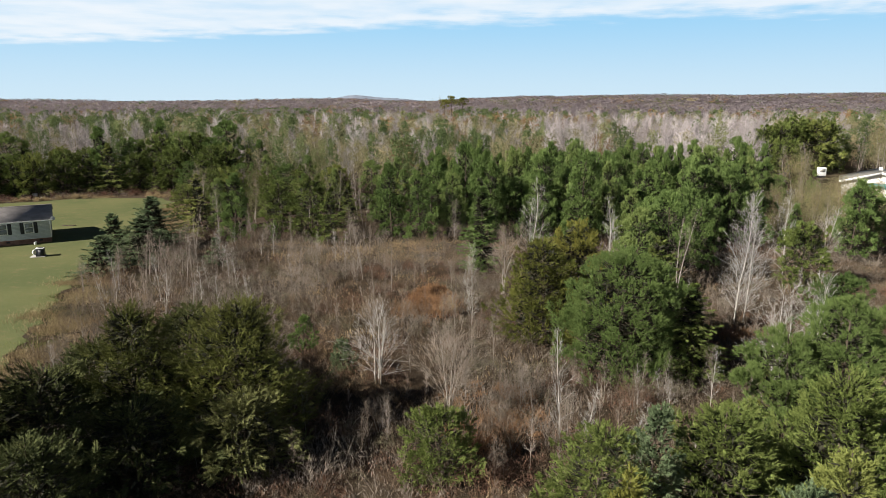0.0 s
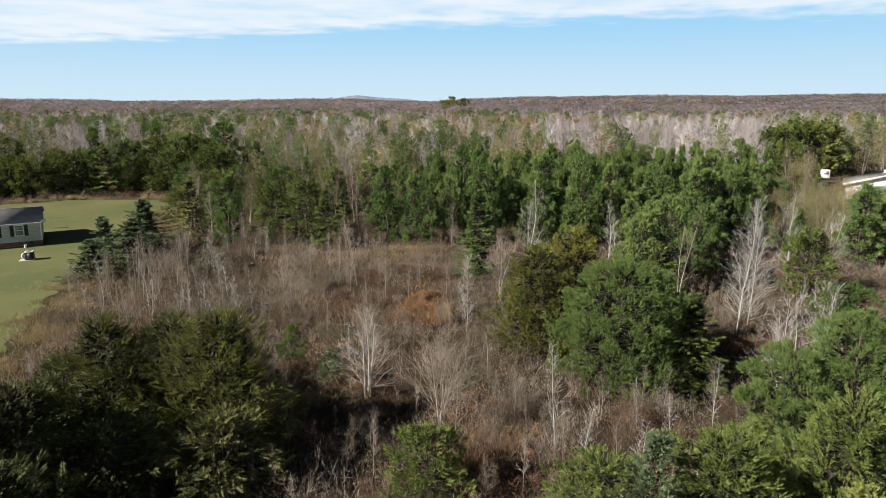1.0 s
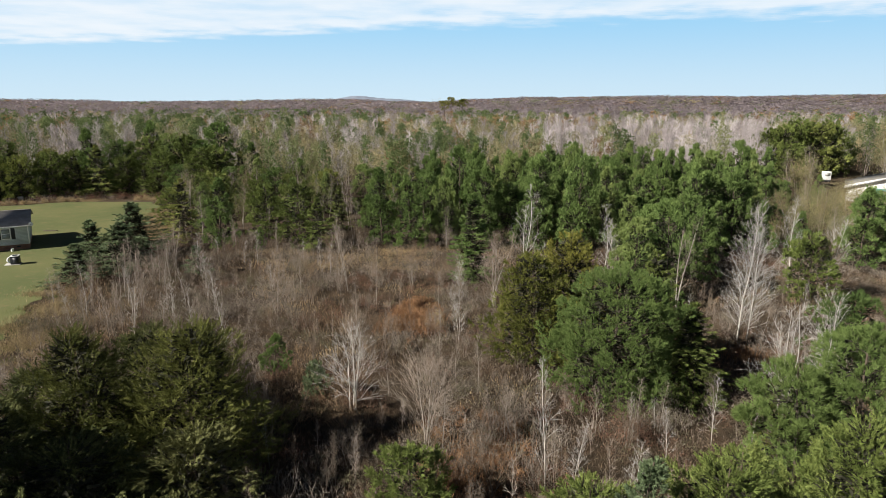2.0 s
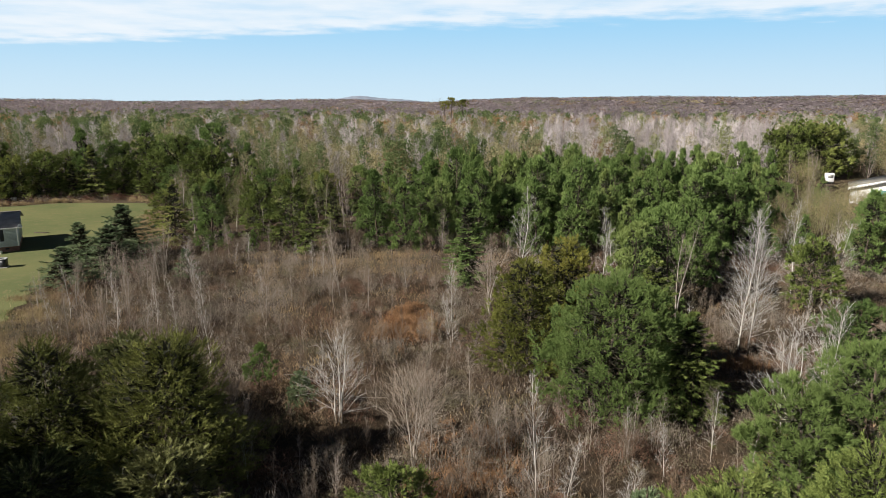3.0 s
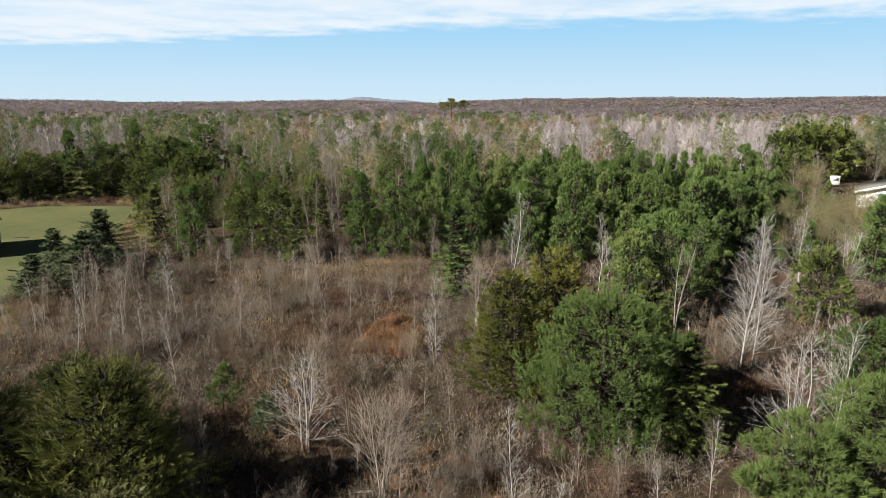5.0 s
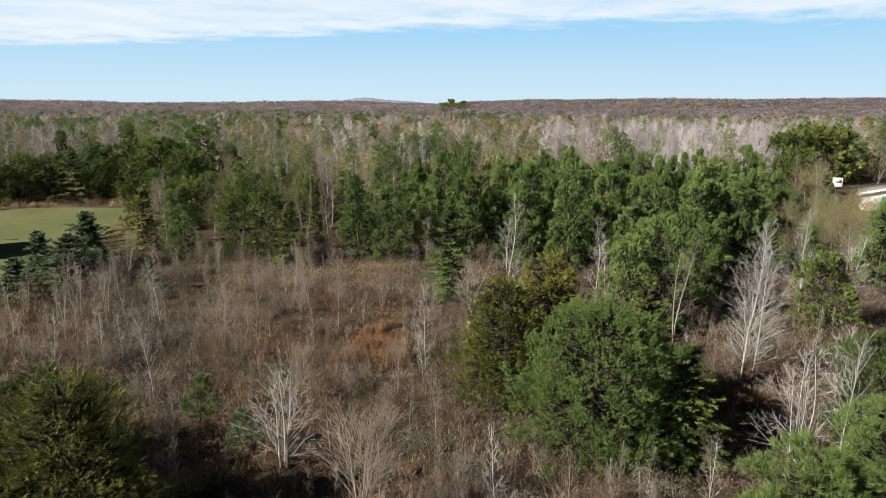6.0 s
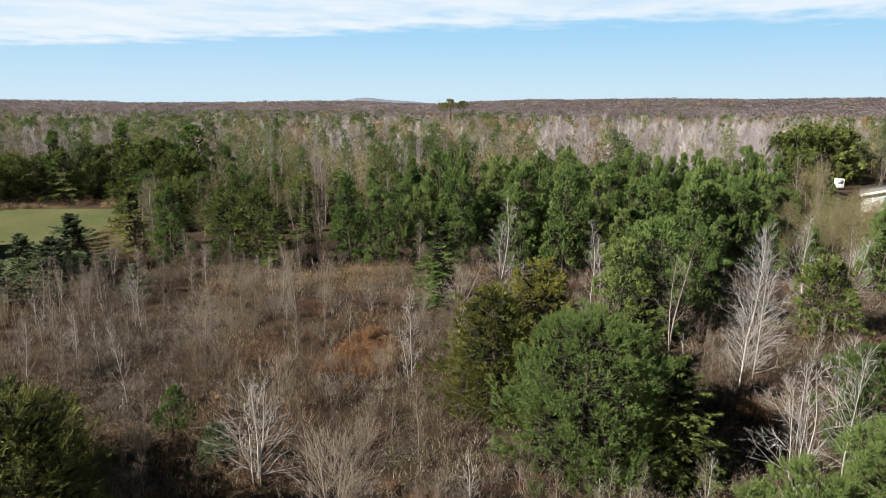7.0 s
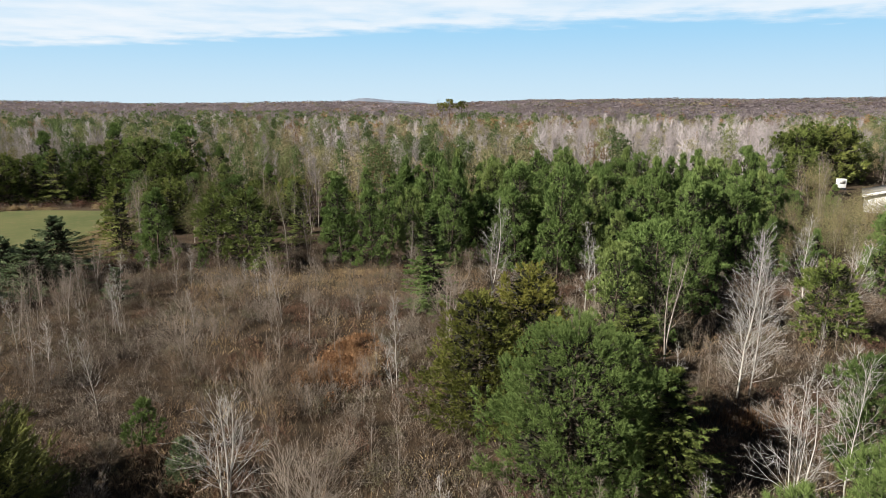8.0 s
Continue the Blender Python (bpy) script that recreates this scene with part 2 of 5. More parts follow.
    def mesh(self, name, mat, smooth=False):
        me = bpy.data.meshes.new(name)
        pts = np.concatenate(self.points)
        tris = np.concatenate(self.tris) if self.tris else np.zeros((0, 3), int)
        quads = np.concatenate(self.quads) if self.quads else np.zeros((0, 4), int)
        me.vertices.add(len(pts))
        me.vertices.foreach_set("co", pts.astype(np.float32).ravel())
        loops = np.concatenate([tris.ravel(), quads.ravel()]).astype(np.int32)
        me.loops.add(len(loops))
        me.loops.foreach_set("vertex_index", loops)
        starts = np.concatenate([np.arange(len(tris)) * 3, len(tris) * 3 + np.arange(len(quads)) * 4]).astype(np.int32)
        me.polygons.add(len(starts))
        me.polygons.foreach_set("loop_start", starts)
        if smooth:
            me.polygons.foreach_set("use_smooth", np.ones(len(starts), bool))
        me.materials.append(mat)
        me.update(calc_edges=True)
        me.validate()
        return me


def part(name, me, parent, label=""):
    """Links a mesh as one part under a thing or a part."""
    ob = new(name, me)
    ob.parent = parent
    return tagged(ob, label)


def box_geo(g, x0, y0, z0, x1, y1, z1):
    p = [(x, y, z) for z in (z0, z1) for x, y in ((x0, y0), (x1, y0), (x1, y1), (x0, y1))]
    g.add(p, quads=[(3, 2, 1, 0), (4, 5, 6, 7), (0, 1, 5, 4), (1, 2, 6, 5), (2, 3, 7, 6), (3, 0, 4, 7)])
    return g


def slab(name, mat, parent, x0, y0, z0, x1, y1, z1, bevel=0.0, label=""):
    """A box with worn edges, as a part."""
    me = box_geo(Geo(), x0, y0, z0, x1, y1, z1).mesh(name, mat)
    if bevel:
        bm = bmesh.new()
        bm.from_mesh(me)
        bmesh.ops.bevel(bm, geom=bm.edges[:], offset=bevel, segments=2, affect="EDGES", profile=0.5)
        bm.to_mesh(me)
        bm.free()
    return part(name, me, parent, label)


def smoothstep(a, b, x):
    t = np.clip((np.asarray(x, float) - a) / (b - a), 0, 1)
    return t * t * (3 - 2 * t)


def ground_z(x, y):
    """Height of the ground: nearly level close by, rising to low hills far off."""
    x, y = np.asarray(x, float), np.asarray(y, float)
    near = 0.12 * np.sin(x * 0.31 + 1.0) * np.sin(y * 0.27) + 0.05 * np.sin(x * 0.9) * np.cos(y * 0.8)
    near = near * smoothstep(-34, -26, x) * (1 - smoothstep(60, 120, np.abs(x)))
    far = smoothstep(700, 3600, y)
    ridge = 3 + 33 * smoothstep(-400, 700, x) + 15 * smoothstep(1500, 2300, x) + 12 * smoothstep(-1900, -2400, x)
    ridge = ridge + 14 * np.exp(-((x + 600) / 190.0) ** 2) + 6 * np.exp(-((x + 330) / 130.0) ** 2) + 3 * np.sin(x / 130.0) + 2 * np.sin(x / 47.0)
    return near + far * ridge


# ---- ground ----
def stretched(lo, hi, fine, step):
    """Grid lines: even near the middle, wider and wider outwards."""
    line, x = [], 0.0
    while x < hi:
        line.append(x)
        x += step if x < fine else max(step, (x - fine) * 0.12 + step)
    line.append(hi)
    left, x = [], 0.0
    while x < -lo:
        x += step if x < fine else max(step, (x - fine) * 0.12 + step)
        left.append(-min(x, -lo))
    return np.array(sorted(set(left + line)))


def build_ground():
    xs, ys = stretched(-4600, 4600, 70, 1.5), stretched(-300, 4900, 130, 1.5)
    gx, gy = np.meshgrid(xs, ys)
    pts = np.stack([gx, gy, ground_z(gx, gy)], -1).reshape(-1, 3)
    w = len(xs)
    i, j = np.meshgrid(np.arange(w - 1), np.arange(len(ys) - 1))
    a = (j * w + i).ravel()
    me = Geo().add(pts, quads=np.stack([a, a + 1, a + w + 1, a + w], 1)).mesh("ground", GROUND, smooth=True)
    tagged(new("ground", me), "brown leaf-littered earth under brush and woods", "ground", kind="structure")


LAWN_EDGE_Y = np.array([-30, 15, 26, 36, 45, 51, 58, 66, 80, 95, 108, 113, 117])
LAWN_EDGE_X = np.array([-20, -22, -24.5, -27.5, -31.0, -33.0, -35.5, -37.5, -39.5, -43.0, -46.5, -48.5, -52])


def lawn_edge(y):
    return np.interp(y, LAWN_EDGE_Y, LAWN_EDGE_X) + 0.35 * np.sin(np.asarray(y) * 1.3) + 0.25 * np.sin(np.asarray(y) * 3.1)


def lawn_far(x):
    return np.interp(x, [-140, -100, -76, -66, -58, -50, -40], [95, 103, 110.5, 116.5, 118.5, 117.5, 116]) + 0.4 * np.sin(np.asarray(x) * 0.9)


def build_lawn():
    ys = np.concatenate([np.linspace(-30, 117, 148)])
    fr = np.linspace(0, 1, 60) ** 1.6
    pts = []
    for y in ys:
        x1 = lawn_edge(y)
        xs = x1 + (-150 - x1) * fr
        yy = np.minimum(y, lawn_far(xs))
        pts.append(np.stack([xs, yy, ground_z(xs, yy) + 0.03], 1))
    pts = np.concatenate(pts)
    w = len(fr)
    i, j = np.meshgrid(np.arange(w - 1), np.arange(len(ys) - 1))
    a = (j * w + i).ravel()
    me = Geo().add(pts, quads=np.stack([a, a + w, a + w + 1, a + 1], 1)).mesh("lawn", LAWN, smooth=True)
    tagged(new("lawn", me), "mown green lawn with worn tan patches beside the house", "lawn", kind="structure")


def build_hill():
    """A hill far behind the woods; its blue is haze put into the colour."""
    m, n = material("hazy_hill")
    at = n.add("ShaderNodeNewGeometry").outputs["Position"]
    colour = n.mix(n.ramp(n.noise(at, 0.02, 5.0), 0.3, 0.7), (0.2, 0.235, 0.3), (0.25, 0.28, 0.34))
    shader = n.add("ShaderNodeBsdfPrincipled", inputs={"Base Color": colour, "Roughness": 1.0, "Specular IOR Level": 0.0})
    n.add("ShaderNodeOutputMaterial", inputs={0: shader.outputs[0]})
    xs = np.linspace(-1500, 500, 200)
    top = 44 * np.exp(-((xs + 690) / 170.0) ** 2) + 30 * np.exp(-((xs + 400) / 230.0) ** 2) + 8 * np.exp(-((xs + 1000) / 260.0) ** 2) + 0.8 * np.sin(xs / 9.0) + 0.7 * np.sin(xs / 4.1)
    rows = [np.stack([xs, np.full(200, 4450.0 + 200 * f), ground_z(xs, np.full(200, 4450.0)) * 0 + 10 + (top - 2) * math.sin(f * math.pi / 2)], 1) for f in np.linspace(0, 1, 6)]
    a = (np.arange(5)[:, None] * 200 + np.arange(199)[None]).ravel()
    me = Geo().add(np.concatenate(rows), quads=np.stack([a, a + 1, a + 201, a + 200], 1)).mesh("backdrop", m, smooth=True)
    tagged(new("backdrop", me), "low wooded hill on the horizon, blue with painted haze", "hill", kind="structure")


build_ground()
build_lawn()
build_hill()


# ---- plants ----
UP = np.array([0.0, 0.0, 1.0])


def grow(rng, p, d, length, segs, wiggle, lift):
    """Polylines from p along d; lift bends them upwards."""
    d = unit(d)
    pts = [p]
    step = (np.asarray(length) / segs)[:, None]
    for _ in range(segs):
        d = unit(d + rng.normal(size=d.shape) * wiggle + UP * lift)
        p = p + d * step
        pts.append(p)
    return np.stack(pts, 1)


def along(lines, f):
    """Points and directions at the fractions f of each polyline."""
    k = lines.shape[1] - 1
    j = np.minimum((f * k).astype(int), k - 1)
    i = np.arange(len(lines))
    a, b = lines[i, j], lines[i, j + 1]
    return a + (b - a) * (f * k - j)[:, None], unit(b - a)


def offshoots(rng, lines, each, lo, hi, angle, sizes, segs, wiggle, lift):
    """Side shoots off polylines; sizes: their length, by parent."""
    src = np.repeat(np.arange(len(lines)), each)
    f = rng.uniform(lo, hi, len(src))
    p, d = along(lines[src], f)
    turn = np.radians(rng.normal(angle, 10, len(src)))[:, None]
    d = d * np.cos(turn) + across(d, rng) * np.sin(turn)
    return grow(rng, p, d, sizes[src] * (1.15 - 0.75 * f) * rng.uniform(0.7, 1.2, len(src)), segs, wiggle, lift), src


def bare_tree(name, h, spread, seed, bark, twig, stems=1, limbs=34, shoots=7, twigs=3, lo=0.18, rise=45, thick=0.008, apart=False, lean=0.07, category="tree", label=""):
    """A leafless tree: trunk, limbs, twigs."""
    rng = np.random.default_rng(seed)
    g_limb = Geo()
    d = np.tile(UP, (stems, 1)) + rng.normal(size=(stems, 3)) * (0.03 if stems == 1 else lean) * [1, 1, 0]
    p = np.zeros((stems, 3)) + rng.normal(size=(stems, 3)) * [0.12, 0.12, 0] * (stems > 1) - UP * 0.1
    heights = h * np.where(np.arange(stems) == 0, 1.0, rng.uniform(0.7, 0.95, stems))
    trunk = grow(rng, p, d, heights, 9, 0.045, 0.05)
    r = heights * thick
    per = max(4, limbs // stems)
    src = np.repeat(np.arange(stems), per)
    f = np.clip(lo + (0.97 - lo) * (np.tile(np.arange(per), stems) + rng.uniform(0, 1, len(src))) / per, 0, 0.985)
    at, _ = along(trunk[src], f)
    az = np.tile(np.arange(per) * 2.4, stems) + rng.normal(size=len(src)) * 0.4
    el = np.radians(rise + 18 * f + rng.normal(size=len(src)) * 9)
    out = np.stack([np.cos(az) * np.cos(el), np.sin(az) * np.cos(el), np.sin(el)], 1)
    t = (f - lo) / (1 - lo)
    size = spread * (0.35 + 1.1 * np.sqrt(np.clip(t, 0, 1)) * (1 - t) + 0.5 * (1 - t)) * rng.uniform(0.7, 1.15, len(src)) / np.cos(np.radians(rise)) * 0.75
    size = np.maximum(size, 0.25)
    limb = grow(rng, at, out, size, 4, 0.12, 0.05)
    root = new(name)
    for k in range(stems):
        part("trunk", Geo().lines(trunk[k:k + 1], r[k:k + 1], r[k:k + 1] * 0.15, 6, rng).mesh("trunk", bark, smooth=True), root)
    r1 = np.clip(r[src] * (1 - f) * 0.38, 0.006, 0.03)
    shoot, s2 = offshoots(rng, limb, shoots, 0.15, 0.97, 38, size * 0.65, 2, 0.14, 0.06)
    tw, s3 = offshoots(rng, shoot, twigs, 0.15, 0.95, 35, size[s2] * 0.26, 1, 0.1, 0.05)
    if apart:
        # each limb with its own twigs
        for k in range(len(limb)):
            g = Geo().lines(limb[k:k + 1], r1[k:k + 1], 0.006, 3, rng).lines(shoot[s2 == k], 0.006, 0.003, 3, rng)
            mine = s2[s3] == k
            g.tubes(tw[mine][:, 0], tw[mine][:, 1], 0.0048, 0.002, 3, rng, tip=True)
            part("limb", g.mesh("limb", twig), root)
    else:
        g_limb.lines(limb, r1, 0.006, 3, rng).lines(shoot, 0.005, 0.0025, 3, rng)
        g_limb.tubes(tw[:, 0], tw[:, 1], 0.0035, 0.0015, 3, rng, tip=True)
        tagged(part("branchwork", g_limb.mesh("branchwork", twig), root), kind="stuff")
    return tagged(root, label, category)


def girth(style, t):
    """Outline of a crown: half width at the height fraction t, of the widest."""
    if style == "pine":
        return np.sqrt(np.clip(1 - ((t - 0.34) / 0.68) ** 2, 0.02, 1))
    if style == "spire":
        return np.clip(1 - t, 0, 1) ** 0.75 * (0.7 + 0.32 * smoothstep(0, 0.3, t)) + 0.03
    if style == "dome":
        return np.sqrt(np.clip(1 - ((t - 0.22) / 0.8) ** 2, 0.02, 1))
    if style == "cedar":
        return np.clip(1 - t, 0, 1) ** 0.5 * (0.84 + 0.2 * smoothstep(0, 0.25, t)) + 0.02
    return np.clip(1 - t, 0, 1) ** 0.9 * (0.85 + 0.2 * smoothstep(0, 0.15, t)) + 0.03


def brushes(g, rng, p, d, length, needles, needle, width, splay=42):
    """Pine shoots: needles all round each shoot, leaning forward."""
    src = np.repeat(np.arange(len(p)), needles)
    f = rng.uniform(0.05, 1.0, len(src))
    turn = np.radians(rng.normal(splay, 12, len(src)) * (1.15 - 0.5 * f))[:, None]
    out = d[src] * np.cos(turn) + across(d[src], rng) * np.sin(turn)
    g.blades(p[src] + d[src] * (f * np.broadcast_to(length, len(p))[src])[:, None], unit(out), needle * rng.uniform(0.7, 1.2, len(src)), width * rng.uniform(0.7, 1.3, len(src)), rng)


def fronds(g, rng, p, d, face, length, needles, needle, width, loose=0.25):
    """Flat feathery sprays: leaflets stand off both sides of each spray, shorter towards its tip."""
    src = np.repeat(np.arange(len(p)), needles)
    f = np.tile((np.arange(needles) + 0.5) / needles, len(p)) + rng.uniform(-0.5, 0.5, len(src)) / needles
    side = unit(np.cross(d, face))[src] * np.where(np.tile(np.arange(needles) % 2, len(p)) == 0, 1.0, -1.0)[:, None]
    out = unit(d[src] * (0.75 + 0.6 * f)[:, None] + side * (1 - 0.5 * f)[:, None] + rng.normal(size=(len(src), 3)) * loose)
    size = np.broadcast_to(length, len(p))[src]
    at = p[src] + d[src] * (f * size)[:, None]
    g.blades(at, out, needle * (1.15 - 0.65 * f) * rng.uniform(0.7, 1.25, len(src)), width * rng.uniform(0.7, 1.3, len(src)), rng, face[src] + rng.normal(size=out.shape) * 0.35)


def conifer(name, h, w, seed, mat, style="pine", cover=2.0, shoots=12, needles=20, needle=0.12, width=0.02, lo=0.04, puff=1.0, droop=0.0, inner=1.0, category="tree", label=""):
    """An evergreen: trunk, limbs and a crown of shoots in clumps, with dark gaps between.
    pine, spire: rounded or pointed, clumps of brush-like shoots; cedar, dome: dense plumes of feathery sprays; tiered: level boughs fringed with sprays.
    cover: the area of all needles, in crown surfaces."""
    rng = np.random.default_rng(seed)
    clumps = int(cover * w * h * {"pine": 2.6, "spire": 1.9, "dome": 2.4, "cedar": 2.1, "tiered": 1.7}[style] * (1 - lo) / (shoots * needles * 0.5 * needle * width))
    g_trunk, g_limb, g_crown, g_shade = Geo(), Geo(), Geo(), Geo()
    trunk = grow(rng, np.zeros((1, 3)) - UP * 0.1, np.tile(UP, (1, 1)), np.array([h * 0.97]), 8, 0.03, 0.08)
    g_trunk.lines(trunk, h * 0.014, h * 0.003, 6, rng)
    t = rng.uniform(0, 0.985, clumps * 5)
    t = t[girth(style, t) + 0.08 > rng.uniform(0, 1.05, len(t))][:clumps]
    t = np.concatenate([t, np.linspace(0.86, 1.0, 9)])
    n = len(t)
    if style == "tiered":
        storeys = max(6, int(h / 0.5))
        t = np.clip(np.round(t * storeys) / storeys + rng.normal(size=n) * 0.02, 0, 1.0)
    az = np.arange(n) * 2.399 + rng.normal(size=n) * 0.3
    lobe = 1 + 0.17 * np.sin(az * 3 + seed + t * 7) + 0.1 * np.sin(az * 5 - t * 13 + seed * 2) + 0.08 * np.sin(az * 8 + t * 21)
    deep = np.where(rng.uniform(0, 1, n) < 0.72, rng.uniform(0.74, 1.12, n), rng.uniform(0.4, 0.78, n))
    rad = w / 2 * girth(style, t) * lobe * (deep if style != "tiered" else rng.uniform(0.75, 1.1, n))
    at, _ = along(np.repeat(trunk, n, 0), np.minimum(lo + (1 - lo) * t, 0.999))
    o = np.stack([np.cos(az), np.sin(az), np.zeros(n)], 1)
    if style == "tiered":
        # boughs run straight out, dip and lift at the tip
        span = np.array([0.0, 0.35, 0.7, 1.0])
        sag = np.array([0.0, -0.02, -0.1, -0.1])
        rise = (0.05 + 0.6 * t ** 2) - droop
        bough = at[:, None] + o[:, None] * (rad[:, None] * span)[:, :, None] + UP * (rad[:, None] * (sag + span * rise[:, None]))[:, :, None]
        g_limb.lines(bough, np.clip(rad * 0.014, 0.008, 0.05), 0.005, 3, rng)
        src = np.repeat(np.arange(n), shoots)
        f = np.tile((np.arange(shoots) + 0.5) / shoots, n) ** 0.7 * 0.9 + 0.1
        p, d = along(bough[src], np.minimum(f, 0.999))
        side = np.cross(d, UP) * np.where(rng.uniform(0, 1, len(src)) < 0.5, 1, -1)[:, None]
        size = (0.16 + 0.2 * rad[src] * (1.1 - f)) * rng.uniform(0.7, 1.2, len(src)) * puff
        way = unit(d * (0.4 + 1.1 * f ** 2)[:, None] + side * (1.05 - 0.5 * f)[:, None] - UP * (0.1 + 0.3 * droop) + rng.normal(size=p.shape) * 0.14)
        face = unit(UP + rng.normal(size=p.shape) * 0.25 + o[src] * 0.2)
        fronds(g_crown, rng, p + rng.normal(size=p.shape) * 0.03, way, face, size, needles, needle, width)
    else:
        rise, long_, thick_ = {"pine": (0.35 + 0.8 * t, 0.5, 0.37), "spire": (0.3 + 0.8 * t, 0.55, 0.34), "cedar": (0.55 + 1.1 * t - droop, 0.85, 0.32), "dome": (0.35 + 0.9 * t - droop, 0.8, 0.38)}[style]
        a = unit(o + UP * rise[:, None] + rng.normal(size=o.shape) * 0.2)
        scale = puff * np.sqrt(w / 6) * rng.uniform(0.65, 1.3, n)
        tip = at + o * rad[:, None] + UP * (0.1 * h * rad / w)[:, None]
        base = tip - a * (long_ * scale)[:, None]
        some = np.arange(0, n, 2)
        back = np.minimum(rad[some] * 0.55, 0.9)
        low, _ = along(np.repeat(trunk, len(some), 0), np.clip(lo + (1 - lo) * t[some] - back / h, 0.01, 0.98))
        mid = low + (base[some] - low) * 0.55 - UP * (0.06 * rad[some])[:, None]
        g_limb.lines(np.stack([low, mid, base[some]], 1), np.clip(rad[some] * 0.014, 0.008, 0.05), 0.006, 3, rng)
        src = np.repeat(np.arange(n), shoots)
        v = unit(rng.normal(size=(len(src), 3)) + a[src] * 0.5 + UP * 0.25)
        if style in ("pine", "spire"):
            q = base[src] + a[src] * (0.5 * long_ * scale[src])[:, None] + v * (thick_ * scale[src] * rng.uniform(0.5, 1.05, len(src)))[:, None]
            d = unit(v * 0.6 + a[src] * 0.5 + UP * 0.55 + rng.normal(size=v.shape) * 0.2)
            brushes(g_crown, rng, q, d, 0.24 * scale[src], needles, needle, width)
        else:
            f = rng.uniform(0, 1, len(src))
            q = base[src] + a[src] * (f * long_ * scale[src])[:, None] + v * (thick_ * scale[src] * (1 - 0.8 * f) * 0.8)[:, None]
            d = unit(a[src] * 0.9 + v * (0.85 - 0.4 * f)[:, None] - UP * 0.1 + rng.normal(size=v.shape) * 0.15)
            face = unit(UP * 0.6 + v * 0.5 + rng.normal(size=v.shape) * 0.5)
            fronds(g_crown, rng, q, d, face, (0.42 - 0.12 * f) * scale[src], needles, needle, width)
    # near-black blades fill the crown's inside, standing in for shade between clumps
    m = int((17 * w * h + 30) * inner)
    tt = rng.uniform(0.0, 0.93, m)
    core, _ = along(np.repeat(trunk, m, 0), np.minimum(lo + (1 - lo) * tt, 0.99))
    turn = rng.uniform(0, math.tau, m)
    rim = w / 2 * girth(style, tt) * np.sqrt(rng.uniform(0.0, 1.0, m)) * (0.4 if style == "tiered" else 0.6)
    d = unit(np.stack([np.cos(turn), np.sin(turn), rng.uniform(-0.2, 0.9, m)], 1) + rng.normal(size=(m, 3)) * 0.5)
    g_shade.blades(core + np.stack([np.cos(turn) * rim, np.sin(turn) * rim, 0 * rim], 1), d, 0.5 * min(1.0, w / 6) * rng.uniform(0.6, 1.3, m), 0.18 * min(1.0, w / 6) * rng.uniform(0.5, 1.2, m), rng)
    root = new(name)
    part("trunk", g_trunk.mesh("trunk", BARK, smooth=True), root)
    tagged(part("branchwork", g_limb.mesh("branchwork", BARK), root), kind="stuff")
    tagged(part("dead_wood", g_shade.mesh("dead_wood", CROWN_SHADE), root, "near-black filler blades standing in for shade inside the crown"), kind="stuff")
    tagged(part("crown", g_crown.mesh("crown", mat), root), kind="stuff")
    return tagged(root, label, category)


def put(ob, x, y, turn=0.0, scale=1.0, tall=1.0):
    """Stands a plant on the ground."""
    ob.matrix_basis = pose(x, y, float(ground_z(x, y)), 0, 0, turn) @ Matrix.Diagonal((scale, scale, scale * tall, 1))
    return ob


def put_copy(ob, x, y, turn, scale, tall=1.0):
    made = copy_thing(ob, pose(x, y, float(ground_z(x, y)), 0, 0, turn))
    made.scale = (scale, scale, scale * tall)
    return made


